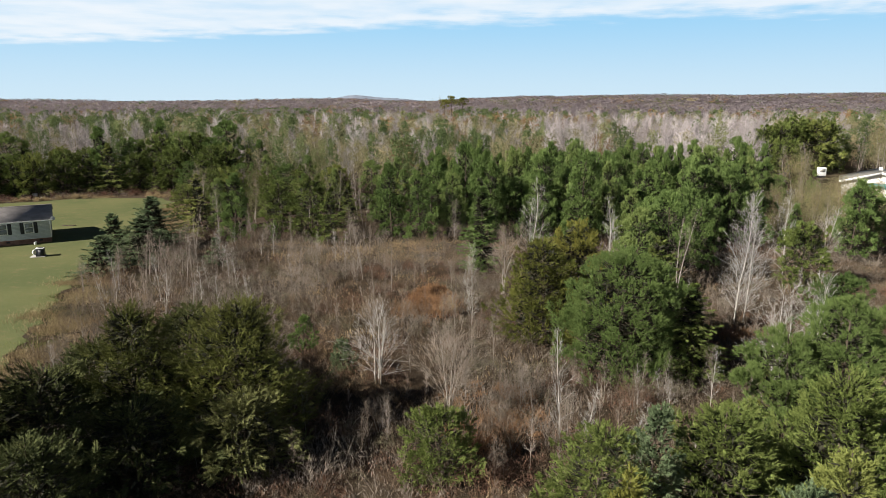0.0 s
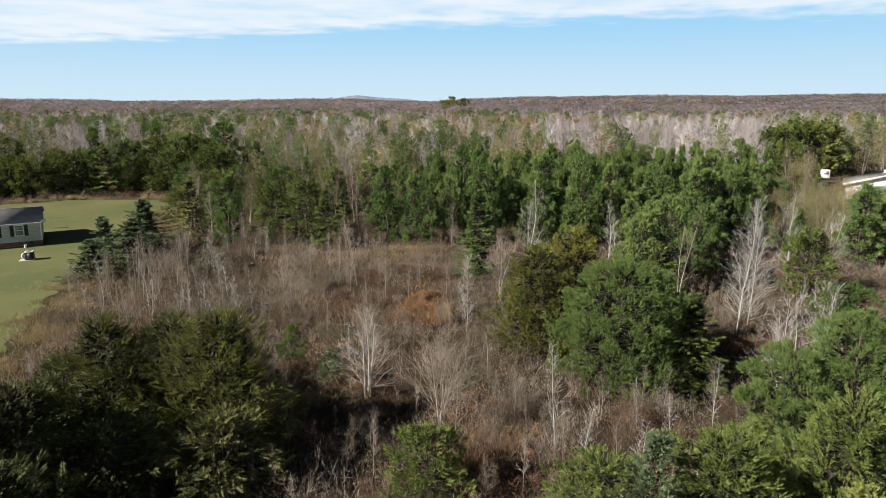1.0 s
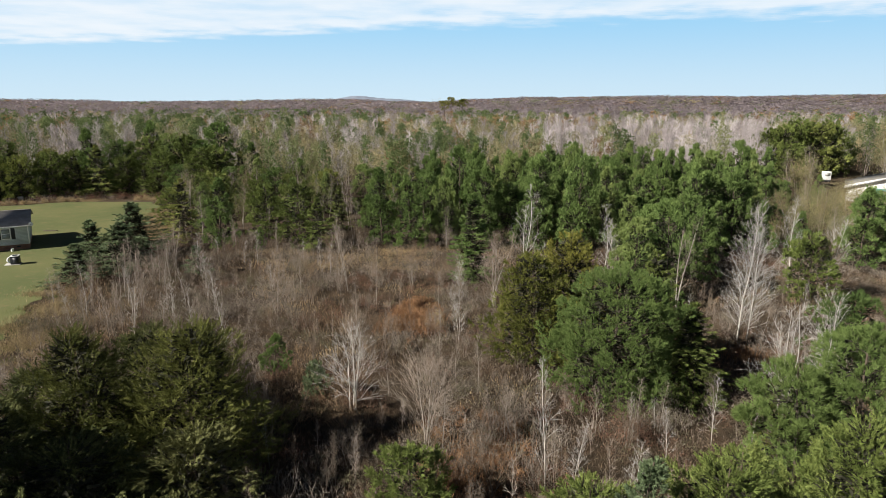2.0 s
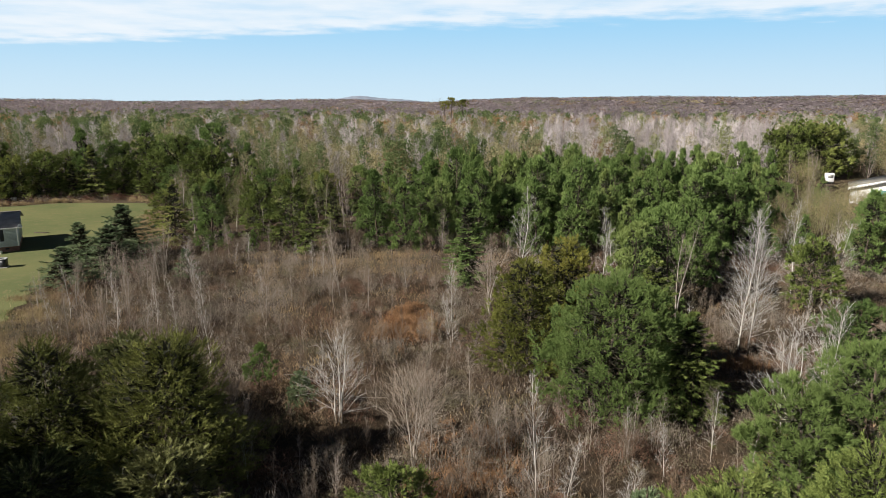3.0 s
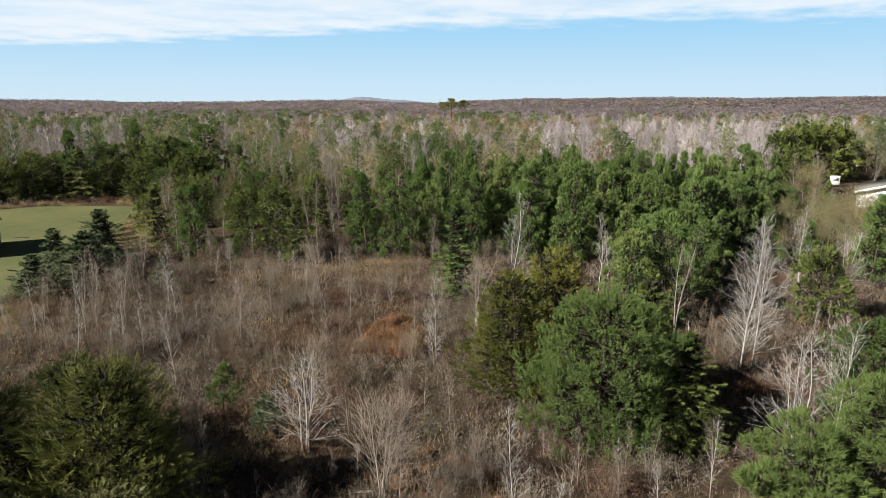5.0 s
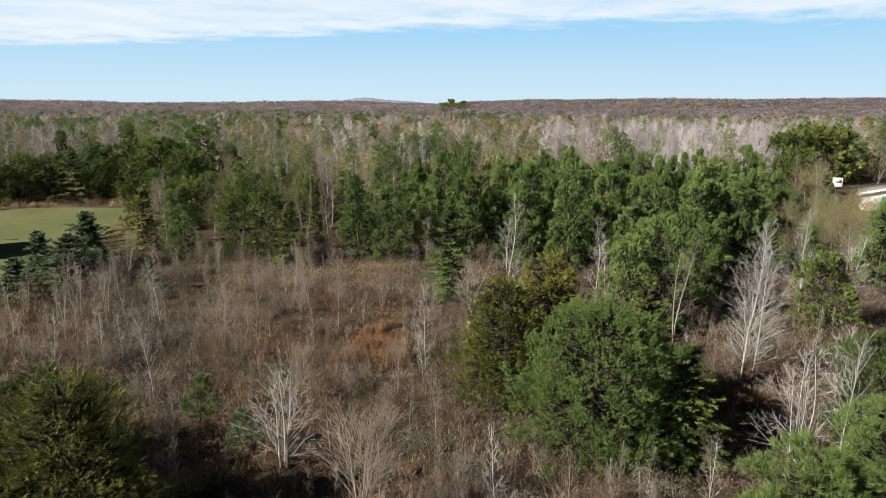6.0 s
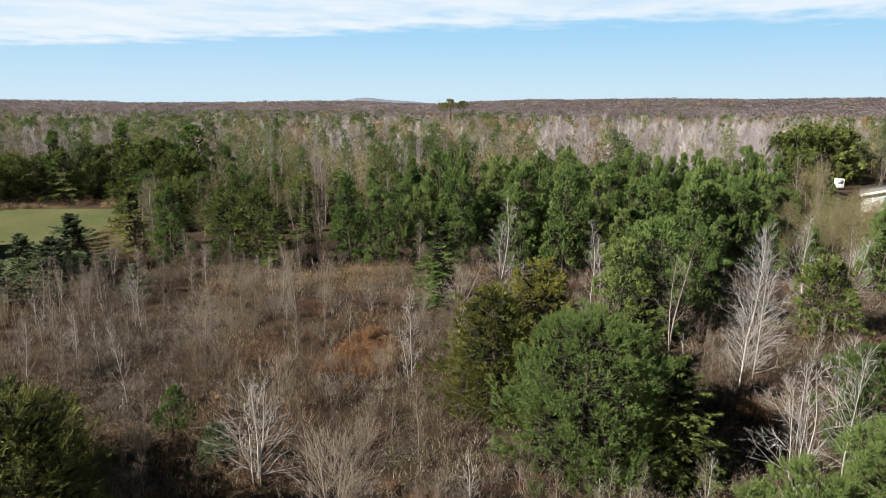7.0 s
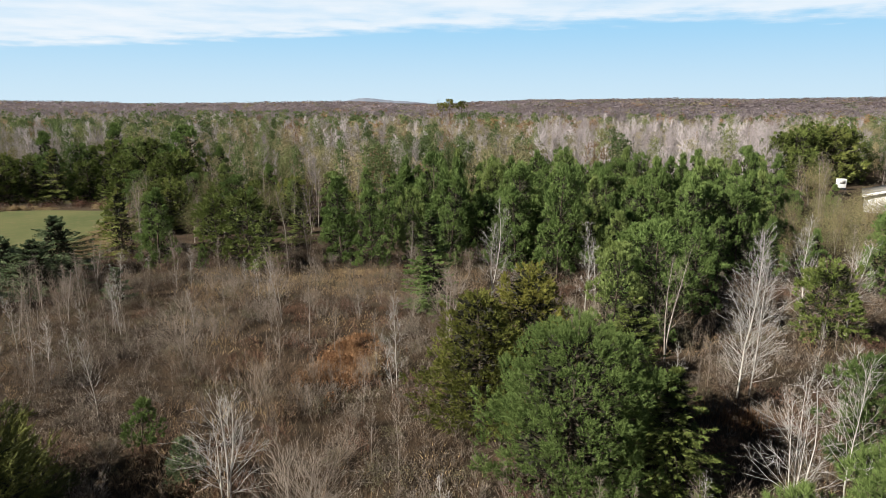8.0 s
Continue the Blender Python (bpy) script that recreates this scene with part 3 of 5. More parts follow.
# ---- trees that stand alone ----
def build_single_trees():
    # x, y, height, width, material, how much the sprays hang
    for k, (x, y, h, w, m, sag) in enumerate([(-10.7, 31.4, 7.8, 7.8, CEDAR_MID, 0.35), (-15.9, 31.6, 7.5, 6.0, CEDAR_MID, 0.2), (-15.2, 36.4, 5.6, 5.6, CEDAR_DARK, 0.1), (-11.8, 35.6, 4.0, 4.4, CEDAR_DARK, 0.1), (-18.6, 27.6, 5.4, 6.0, CEDAR_DARK, 0.3),
                                              (-13.8, 26.6, 4.2, 6.0, CEDAR_DARK, 0.35), (-9.4, 28.0, 4.2, 5.0, CEDAR_DARK, 0.45), (-15.4, 22.0, 5.2, 5.0, CEDAR_DARK, 0.3), (-19.6, 33.6, 4.4, 4.6, CEDAR_DARK, 0.2),
                                              (-22.3, 31.5, 2.6, 3.4, CEDAR_DARK, 0.2)]):
        put(conifer("cedar_tree", h, w, 100 + k, m, "cedar" if k < 2 else "dome", 1.7, 13, 18, 0.16 if k > 1 else 0.13, 0.044 if k > 1 else 0.032, puff=1.25, droop=sag, inner=1.5,
                    label="dark olive cedar, thick to the ground beside other cedars"), x, y)
    # unseen cedars, added left of the view to shade the group's lower parts
    for k, (x, y, h, w) in enumerate([(-20.8, 22.4, 11.5, 6.6), (-24.0, 25.8, 9.0, 5.6), (-19.6, 15.5, 11.0, 6.4), (-25.6, 30.6, 6.5, 5.0)]):
        put(conifer("cedar_tree", h, w, 120 + k, CEDAR_DARK, "cedar", 2.0, 10, 14, 0.22, 0.09, inner=1.5, label="tall dark cedar out of view, added to shade the cedars beside it"), x, y)
    for k, (x, y, h, w) in enumerate([(6.8, 45.8, 7.9, 6.8), (9.8, 48.2, 8.8, 6.8)]):
        put(conifer("cedar_tree", h, w, 130 + k, CEDAR, "cedar", 2.2, 11, 17, 0.13, 0.034, puff=0.72, inner=1.4, label="olive-brown cedar, dense and pointed, in dry brush"), x, y)
    put(conifer("cedar_tree", 3.7, 3.6, 140, CEDAR_GREEN, "dome", 2.2, 12, 16, 0.12, 0.03, puff=0.8, label="small broad olive cedar among bare stems"), -0.3, 27.6)
    for k, (x, y, h, w, m) in enumerate([(5.2, 21.4, 6.2, 4.3, CEDAR_GREEN), (9.7, 21.4, 7.0, 4.8, CEDAR_GREEN), (14.6, 22.8, 8.0, 5.4, CEDAR_GREEN), (6.8, 20.6, 7.4, 2.9, PINE_BLUE), (5.2, 16.6, 7.6, 1.9, CEDAR),
                                         (17.8, 21.0, 8.4, 5.0, CEDAR_GREEN), (11.8, 24.6, 5.6, 4.0, CEDAR_GREEN), (17.2, 30.5, 4.6, 4.4, CEDAR), (9.2, 15.8, 7.5, 3.2, PINE_BLUE), (12.0, 17.6, 7.4, 3.6, CEDAR_GREEN)]):
        put(conifer("cedar_tree", h, w, 150 + k, m, "dome" if k in (0, 1, 6, 7) else "cedar", 1.8, 13, 17, 0.12, 0.03, puff=0.9, droop=0.1, inner=1.3, label="green cedar with feathery upturned sprays"), x, y)
    put(conifer("pine_tree", 8.1, 7.2, 160, FRESH, "pine", 2.0, 20, 24, 0.16, 0.022, lo=0.02, puff=0.95, inner=1.6, label="broad bushy green pine, full to the ground"), 10.8, 39.4)
    put(conifer("pine_tree", 8.2, 6.0, 161, CEDAR_GREEN, "tiered", 2.4, 14, 15, 0.17, 0.04, puff=1.1, inner=1.5, label="olive-green evergreen with level boughs behind a pine"), 14.2, 44.2)
    put(conifer("pine_tree", 6.2, 5.6, 162, CEDAR_GREEN, "tiered", 2.0, 14, 15, 0.17, 0.036, lo=0.02, puff=1.1, droop=0.12, inner=1.5, label="yellow-green evergreen with drooping level boughs"), 15.3, 39.5)
    for k, (x, y, h, w) in enumerate([(15.2, 27.6, 7.3, 4.4), (17.9, 28.2, 8.8, 4.6), (25.3, 41.0, 6.3, 4.6), (28.2, 36.5, 5.8, 4.6)]):
        put(conifer("pine_tree", h, w, 170 + k, FRESH, "pine", 1.8 if k < 2 else 2.0, 12, 30, 0.22, 0.02 if k < 2 else 0.032, puff=1.05, inner=1.2, label="fresh green young pine with long needles"), x, y)
    put(conifer("pine_tree", 3.2, 2.4, 180, PINE, "spire", 1.3, 9, 22, 0.17, 0.024, lo=0.25, puff=0.8, inner=0.25, label="small bright green pine sapling in brown brush"), -9.7, 41.5)
    put(conifer("cedar_tree", 2.5, 2.0, 181, PINE_BLUE, "cedar", 2.0, 9, 14, 0.12, 0.03, puff=0.8, label="small blue-green cedar under a pale bare tree"), -6.6, 39.4)
    for k, (x, y, h, w) in enumerate([(-35.2, 76.4, 6.3, 9.6), (-37.6, 72.0, 5.0, 6.4), (-33.2, 69.5, 5.2, 8.4), (-35.0, 64.0, 4.0, 7.2), (-24.8, 68.0, 3.0, 3.4)]):
        put(conifer("cedar_tree", h, w, 185 + k, PINE_BLUE, "tiered", 2.2, 12, 11, 0.26, 0.08, puff=1.3, inner=1.3, label="dark ragged evergreen at the edge of the lawn"), x, y)
    put(conifer("pine_tree", 9.0, 5.8, 190, PINE, "tiered", 2.2, 12, 11, 0.26, 0.08, puff=1.2, inner=1.3, label="tall green pine with level boughs at the brush's edge"), 3.4, 66.0)
    # tall pines that rise over the horizon's woods
    for k, (x, y, h, w) in enumerate([(0.5, 300.0, 19.6, 5.0), (4.6, 304.0, 18.8, 4.2), (-2.6, 297.0, 18.0, 4.0)]):
        put(conifer("pine_tree", h, w, 192 + k, CEDAR, "pine", 1.2, 6, 5, 0.5, 0.16, lo=0.8, puff=1.3, inner=0.1, label="tall thin pine with a tuft of crown above the woods"), x, y)
    for k, (x, y, h, w, stems) in enumerate([(-8.5, 300.0, 19.0, 5.0, 3)]):
        put(bare_tree("bare_tree", h, w, 196, GREY_BARK, TWIG, stems, 60, 5, 2, lo=0.4, lean=0.12, label="tall leafless tree above the woods"), x, y)
    # pale bare trees
    for k, (x, y, h, w, stems, limbs) in enumerate([(-4.2, 38.0, 5.2, 2.6, 3, 48), (22.3, 49.6, 10.2, 2.3, 1, 84), (32.0, 62.0, 8.6, 2.3, 1, 38), (34.4, 60.0, 7.6, 2.2, 2, 40),
                                                   (8.5, 67.5, 9.6, 2.0, 2, 50), (16.3, 66.5, 7.8, 1.5, 1, 32), (17.6, 68.5, 6.0, 1.2, 1, 28), (20.0, 38.1, 7.0, 2.1, 4, 44), (23.0, 39.5, 6.6, 1.9, 1, 30), (25.2, 44.0, 6.0, 1.8, 2, 34), (17.5, 32.5, 4.6, 1.6, 1, 26), (23.2, 50.0, 8.6, 2.0, 1, 60)]):
        put(bare_tree("bare_tree", h, w, 200 + k, PALE_BARK, PALE_TWIG, stems, limbs, 6, 2, lo=0.1, rise=30 if k == 0 else 38, thick=0.012 if k == 0 else 0.0062, apart=True, lean=0.14 if k == 0 else 0.1 if k == 7 else 0.022,
                      label="pale leafless tree with whitish bark and fine branches"), x, y)
    for k, (x, y, h, w, stems, limbs) in enumerate([(-0.1, 33.4, 4.9, 2.6, 4, 68), (4.9, 57.5, 6.4, 2.4, 4, 54), (-12.6, 53.6, 4.6, 2.2, 2, 40), (-8.4, 62.0, 6.2, 1.8, 2, 36)]):
        put(bare_tree("bare_tree", h, w, 220 + k, GREY_BARK, TWIG, stems, limbs, 7, 2, rise=44, apart=True, lean=0.2, label="grey leafless spreading tree in dry brush"), x, y)


build_single_trees()


# ---- saplings in the brush ----
def build_saplings():
    rng = np.random.default_rng(7)
    kinds = []
    for k in range(8):
        pale = k % 3 == 0
        kinds.append(bare_tree("sapling", 4.5, 0.95 + 0.12 * (k % 3), 300 + k, PALE_BARK if pale else GREY_BARK, PALE_TWIG if pale else TWIG, 1, 30, 4, 2, lo=0.12, rise=36, thick=0.006,
                               category="sapling", label="thin leafless sapling with short side branches"))
        tagged(kinds[-1], group="saplings in the brush")
    spots = [(5.6, 30.2, 6.7), (-5.3, 58.0, 5.4), (-8.7, 60.0, 4.4), (-14.1, 45.4, 5.6), (-27.1, 66.0, 5.0), (0.4, 46.5, 3.2), (1.9, 50.4, 6.4), (-20.5, 51.5, 4.8), (-19.6, 50.0, 4.4), (0.9, 33.0, 4.5)]
    spots += [(rng.uniform(4, 17), rng.uniform(28, 35.5), rng.uniform(1.8, 3.8)) for _ in range(26)]
    while len(spots) < 58:
        y, x = rng.uniform(48, 68), rng.uniform(-33, -18)
        if x > lawn_edge(y) + 2:
            spots.append((x, y, rng.uniform(2.8, 4.8)))
    while len(spots) < 130:
        y = rng.uniform(27, 78)
        x = rng.uniform(-33, 34)
        if x < lawn_edge(y) + 3 or (x > 3 and 36 < y < 52 and x < 18) or (x > 0 and y > 72):
            continue
        spots.append((x, y, rng.uniform(2.2, 4.4) * (1.15 if x < -18 else 1.0)))
    for i, (x, y, h) in enumerate(spots):
        slim = 0.72 if h > 5.2 else rng.uniform(0.7, 0.95)
        if i < len(kinds):  # the first of each kind
            put(kinds[i], x, y, rng.uniform(0, 360), h / 4.5 * slim, 1 / slim)
        else:
            put_copy(kinds[i % len(kinds)], x, y, rng.uniform(0, 360), h / 4.5 * slim, 1 / slim)


build_saplings()


def build_shrubs():
    """Leafless many-stemmed shrubs, higher than the brush."""
    rng = np.random.default_rng(8)
    kinds = [bare_tree("shrub", 2.3, 1.5, 320 + k, GREY_BARK, (TWIG, BROWN_TWIG, BROWN_TWIG, TWIG)[k], 5, 36, 5, 2, lo=0.1, rise=50, thick=0.007, lean=0.28, category="shrub",
                       label=("grey", "brown", "dark brown", "pale grey")[k] + " leafless shrub with many fine stems") for k in range(4)]
    for k in kinds:
        tagged(k, group="shrubs in the brush")
    spots = []
    while len(spots) < 120:
        y = 26 + 58 * rng.uniform() ** 1.1
        x = rng.uniform(-34, 30)
        if x < lawn_edge(y) + 2.5 or (x > 3 and 36 < y < 53) or (x > 12 and y > 52) or noise.noise((x * 0.13, y * 0.13, 12.0)) < rng.uniform(-0.4, 0.2):
            continue
        spots.append((x, y, rng.uniform(0.55, 1.15)))
    for i, (x, y, h) in enumerate(spots):
        if i < 4:
            put(kinds[i], x, y, rng.uniform(0, 360), h)
        else:
            put_copy(kinds[int(rng.integers(4))], x, y, rng.uniform(0, 360), h, rng.uniform(0.8, 1.1))


build_shrubs()


# ---- woods near by: each tree a thing ----
def build_woods():
    rng = np.random.default_rng(11)
    pines = [conifer("pine_tree", 9.3, 5.5, 400 + k, PINE, "pine" if k % 2 else "spire", 1.25, 18, 9, 0.32, 0.08, lo=0.02, puff=1.1, inner=0.8, label="green pine in a close stand") for k in range(5)]
    darks = [conifer("cedar_tree", 8.0, 6.2, 420 + k, CEDAR_GREEN, "dome" if k else "tiered", 1.5, 12, 10, 0.3, 0.1, puff=1.1, inner=0.8, label="dark green cedar at the wood's edge") for k in range(3)]
    bares = [bare_tree("bare_tree", 9.0, 1.9, 440 + k, GREY_BARK, TWIG, 1 + k % 2, 32, 6, 2, lo=0.2, rise=48, label="leafless grey tree in the woods") for k in range(5)]
    olives = []
    for k in range(3):
        t = bare_tree("young_hardwood", 6.0, 2.0, 460 + k, GREY_BARK, BROWN_TWIG, 2, 34, 6, 2, lo=0.2, label="young hardwood with sparse olive-tan leaves")
        r2 = np.random.default_rng(470 + k)
        p = r2.normal(size=(2300, 3)) * [0.95, 0.95, 1.2] + [0, 0, 3.6]
        p = p[p[:, 2] > 0.7]
        part("leaves", Geo().blades(p, unit(r2.normal(size=p.shape)), 0.13, 0.08, r2).mesh("leaves", OLIVE_LEAF), t)
        olives.append(t)
    used = set()

    def plant(kinds, x, y, scale, tall=1.0):
        ob = kinds[rng.integers(len(kinds))]
        turn = rng.uniform(0, 360)
        if ob.name in used:
            put_copy(ob, x, y, turn, scale, tall)
        else:
            used.add(ob.name)
            put(ob, x, y, turn, scale, tall)

    def front(x):
        return np.interp(x, [-40, -3, -2, 12, 13, 80], [89, 89, 79, 78, 54, 54])

    def shut(x, y):
        """Open ground inside the woods."""
        if y < 74:
            return not (0.275 * y < x < 0.4 * y and y > 54)
        return False

    # trees that stand out along the wood's front
    for kinds, x, y, h in ((pines, -26.6, 80.0, 0.92), (darks, -33.0, 85.0, 1.0), (darks, -17.6, 82.5, 1.02), (darks, -14.6, 80.0, 0.8), (pines, -21.6, 79.5, 0.3), (pines, -7.4, 83.0, 1.04), (pines, -3.8, 81.0, 0.95),
                           (darks, 32.6, 59.5, 0.8), (pines, 44.3, 71.8, 0.95), (pines, 47.5, 75.0, 0.85), (darks, -22.8, 87.0, 0.9), (bares, -10.8, 82.0, 0.7), (bares, -29.6, 82.5, 0.75), (bares, -12.0, 78.0, 0.55), (bares, 0.5, 79.0, 0.6),
                           (bares, -28.0, 70.5, 0.6), (bares, -24.0, 78.0, 0.5), (bares, -19.0, 77.5, 0.45), (bares, -32.2, 61.5, 0.42), (bares, -30.6, 58.6, 0.45), (bares, -33.4, 57.6, 0.36), (bares, -28.8, 61.0, 0.5),
                           (bares, -27.0, 58.0, 0.42), (bares, -31.4, 66.0, 0.48), (bares, -25.4, 61.6, 0.5), (bares, -29.6, 64.8, 0.44), (bares, -23.2, 57.4, 0.4), (bares, -26.6, 65.8, 0.46), (bares, -34.6, 60.6, 0.3)):
        plant(kinds, x, y, h)
    step = 3.8
    for gy in np.arange(54, 122, step):
        for gx in np.arange(-48, 84, step):
            x, y = gx + rng.uniform(-1.4, 1.4), gy + rng.uniform(-1.4, 1.4)
            if y < front(x) or x < lawn_edge(min(y, 117)) + 3.5 or y > 119 or shut(x, y):
                continue
            pick = rng.uniform()
            if rng.uniform() < (0.06 if x < -4 else 0.05):
                continue
            if x < -4:
                low = 0.76 if y < 100 else 0.84
                if pick < 0.14:
                    plant(pines, x, y, low * rng.uniform(0.8, 1.05))
                elif pick < 0.33:
                    plant(darks, x, y, low * rng.uniform(0.8, 1.1))
                elif pick < 0.78:
                    plant(bares, x, y, low * rng.uniform(0.8, 1.1))
                else:
                    plant(olives, x, y, low * rng.uniform(0.95, 1.3))
            elif x < 0.475 * y:
                if pick < 0.92:
                    plant(pines, x, y, rng.uniform(0.62, 0.96), rng.uniform(0.95, 1.4))
                elif pick < 0.97:
                    plant(bares, x, y, rng.uniform(0.85, 1.0))
            else:
                if 66 < x < 90 and y > 110:
                    continue
                if pick < 0.12:
                    plant(pines, x, y, rng.uniform(0.5, 0.7))
                elif pick < 0.26:
                    plant(bares, x, y, rng.uniform(0.55, 0.75))
                elif pick < 0.93:
                    plant(olives, x, y, rng.uniform(0.65, 0.95))
    for x, y, h in ((79, 160, 1.4), (83, 163, 1.5), (87.5, 161, 1.45), (91.5, 164, 1.5), (75.5, 161, 1.3), (85, 168, 1.55), (70, 140, 1.05)):
        plant(darks, x, y, h * 1.12)
    for x, y, h in ((97, 138, 2.2), (101, 141, 2.3), (93, 143, 2.0), (104, 135, 2.1), (70, 132, 1.2), (66, 128, 1.2)):
        plant(olives, x, y, h)
    for x, y, h in ((69, 130, 1.0), (71.5, 133, 1.0), (66.5, 133, 0.95), (85, 133, 1.0), (88, 136, 1.05), (83, 136, 0.95)):
        plant(bares, x, y, h)
    # edge of the wood behind the lawn
    for x in np.arange(-125, -40, 3.6):
        xx = x + rng.uniform(-1, 1)
        plant(darks, xx, float(lawn_far(xx) + rng.uniform(5, 9)), rng.uniform(0.7, 1.25))
    for x in np.arange(-128, -34, 3.4):
        xx = x + rng.uniform(-1, 1)
        plant(darks if rng.uniform() < 0.4 else pines, xx, float(lawn_far(xx) + rng.uniform(10, 14)), rng.uniform(1.0, 1.45))
    for x in np.arange(-128, -34, 4.4):
        xx = x + rng.uniform(-1, 1)
        plant(pines if rng.uniform() < 0.4 else bares, xx, float(lawn_far(xx) + rng.uniform(14, 18)), rng.uniform(1.2, 1.5))


build_woods()


# ---- far woods ----
def tree_arrays(kind, seed, n=1.0, stem=0.009):
    """A light tree as bare arrays, for far woods and thickets: unit height; n: how rich it is; stem: its foot's radius."""
    rng = np.random.default_rng(seed)
    g = Geo()
    big = n ** -0.5
    trunk = grow(rng, np.zeros((1, 3)), UP[None], np.array([0.95]), 3 if n > 0.4 else 1, 0.03, 0.05)
    g.lines(trunk, stem, stem * 0.35, 3, rng)
    if kind == "bare":
        m = max(8, int(34 * n))
        f = rng.uniform(0.3, 0.98, m)
        at, _ = along(np.repeat(trunk, m, 0), f)
        az = rng.uniform(0, 6.283, m)
        d = np.stack([np.cos(az) * 0.55, np.sin(az) * 0.55, rng.uniform(0.5, 1.1, m)], 1)
        limb = grow(rng, at, d, 0.3 * (1.15 - f), 1, 0.1, 0.1)
        g.blades(limb[:, 0], unit(limb[:, 1] - limb[:, 0]), np.linalg.norm(limb[:, 1] - limb[:, 0], axis=1), stem * 0.75 * big, rng)
        tw, _ = offshoots(rng, limb, 6 if n > 0.9 else 4 if n > 0.4 else 2, 0.2, 0.98, 32, np.full(m, 0.16), 1, 0.1, 0.12)
        d = tw[:, 1] - tw[:, 0]
        g.blades(tw[:, 0], unit(d), np.linalg.norm(d, axis=1), 0.0042 * big, rng)
        return g.arrays()
    # crowns in clumps: pines pointed and ragged, hardwoods round
    pine = kind == "pine"
    k = max(6, int((24 if pine else 20) * n))
    t = (np.arange(k) + rng.uniform(0, 1, k)) / k
    az = np.arange(k) * 2.4 + rng.uniform(-0.6, 0.6, k)
    wide, low = (0.2, 0.14) if pine else (0.25, 0.16)
    shape = np.clip(1.05 - t, 0.04, 1) ** 0.6 * smoothstep(-0.2, 0.25, t) if pine else np.sqrt(np.clip(1 - ((t - 0.45) / 0.6) ** 2, 0.03, 1))
    rr = wide * shape * rng.uniform(0.45, 1.0, k)
    c = np.stack([np.cos(az) * rr, np.sin(az) * rr, low + (0.96 - low) * t], 1)
    m = 30 if n > 1.2 else 24 if n > 0.9 else 18 if n > 0.3 else 10
    src = np.repeat(np.arange(k), m)
    v = unit(rng.normal(size=(len(src), 3)) + UP * 0.35 + np.stack([np.cos(az), np.sin(az), 0 * az], 1)[src] * 0.3)
    puff = (0.085 if pine else 0.1) * max(1.0, big) * rng.uniform(0.7, 1.25, k)[src][:, None]
    d = unit(across(v, rng) + UP * 0.5 + v * 0.35)
    leaf = (0.036 if n > 1.2 else 0.044 if n > 0.9 else 0.056) * big ** 0.8
    g.blades(c[src] + v * puff * rng.uniform(0.35, 1.1, (len(src), 1)) * [1, 1, 0.7], d, leaf * rng.uniform(0.7, 1.3, len(src)), leaf * 0.6, rng, v)
    return g.arrays()


def scatter(name, kind, mat, spots, label, category, variants=5, seed=0, stem=0.009):
    """Many light trees in one mesh. spots: x, y, height, width factor, richness."""
    rng = np.random.default_rng(seed)
    spots = np.asarray(spots)
    g, tones = Geo(), []
    pick = rng.integers(variants, size=len(spots))
    for k, rich in [(k, r) for r in sorted(set(spots[:, 4])) for k in range(variants)]:
        mine = spots[(pick == k) & (spots[:, 4] == rich)]
        if not len(mine):
            continue
        v, t = tree_arrays(kind, seed * 10 + k, rich, stem)
        a = rng.uniform(0, 6.283, len(mine))
        c, s = np.cos(a), np.sin(a)
        h, w = mine[:, 2], mine[:, 2] * mine[:, 3]
        x = (v[None, :, 0] * c[:, None] - v[None, :, 1] * s[:, None]) * w[:, None] + mine[:, :1]
        y = (v[None, :, 0] * s[:, None] + v[None, :, 1] * c[:, None]) * w[:, None] + mine[:, 1:2]
        z = v[None, :, 2] * h[:, None] + ground_z(mine[:, 0], mine[:, 1])[:, None]
        pts = np.stack([x, y, z], -1).reshape(-1, 3)
        tri = (t[None] + (np.arange(len(mine)) * len(v))[:, None, None]).reshape(-1, 3)
        g.add(pts, tris=tri)
        tones.append(np.repeat(rng.uniform(0, 1, len(mine)), len(v)))
    me = g.mesh(name, mat)
    me.attributes.new("tone", "FLOAT", "POINT").data.foreach_set("value", np.concatenate(tones).astype(np.float32))
    return tagged(new(name, me), label, category, kind="stuff")


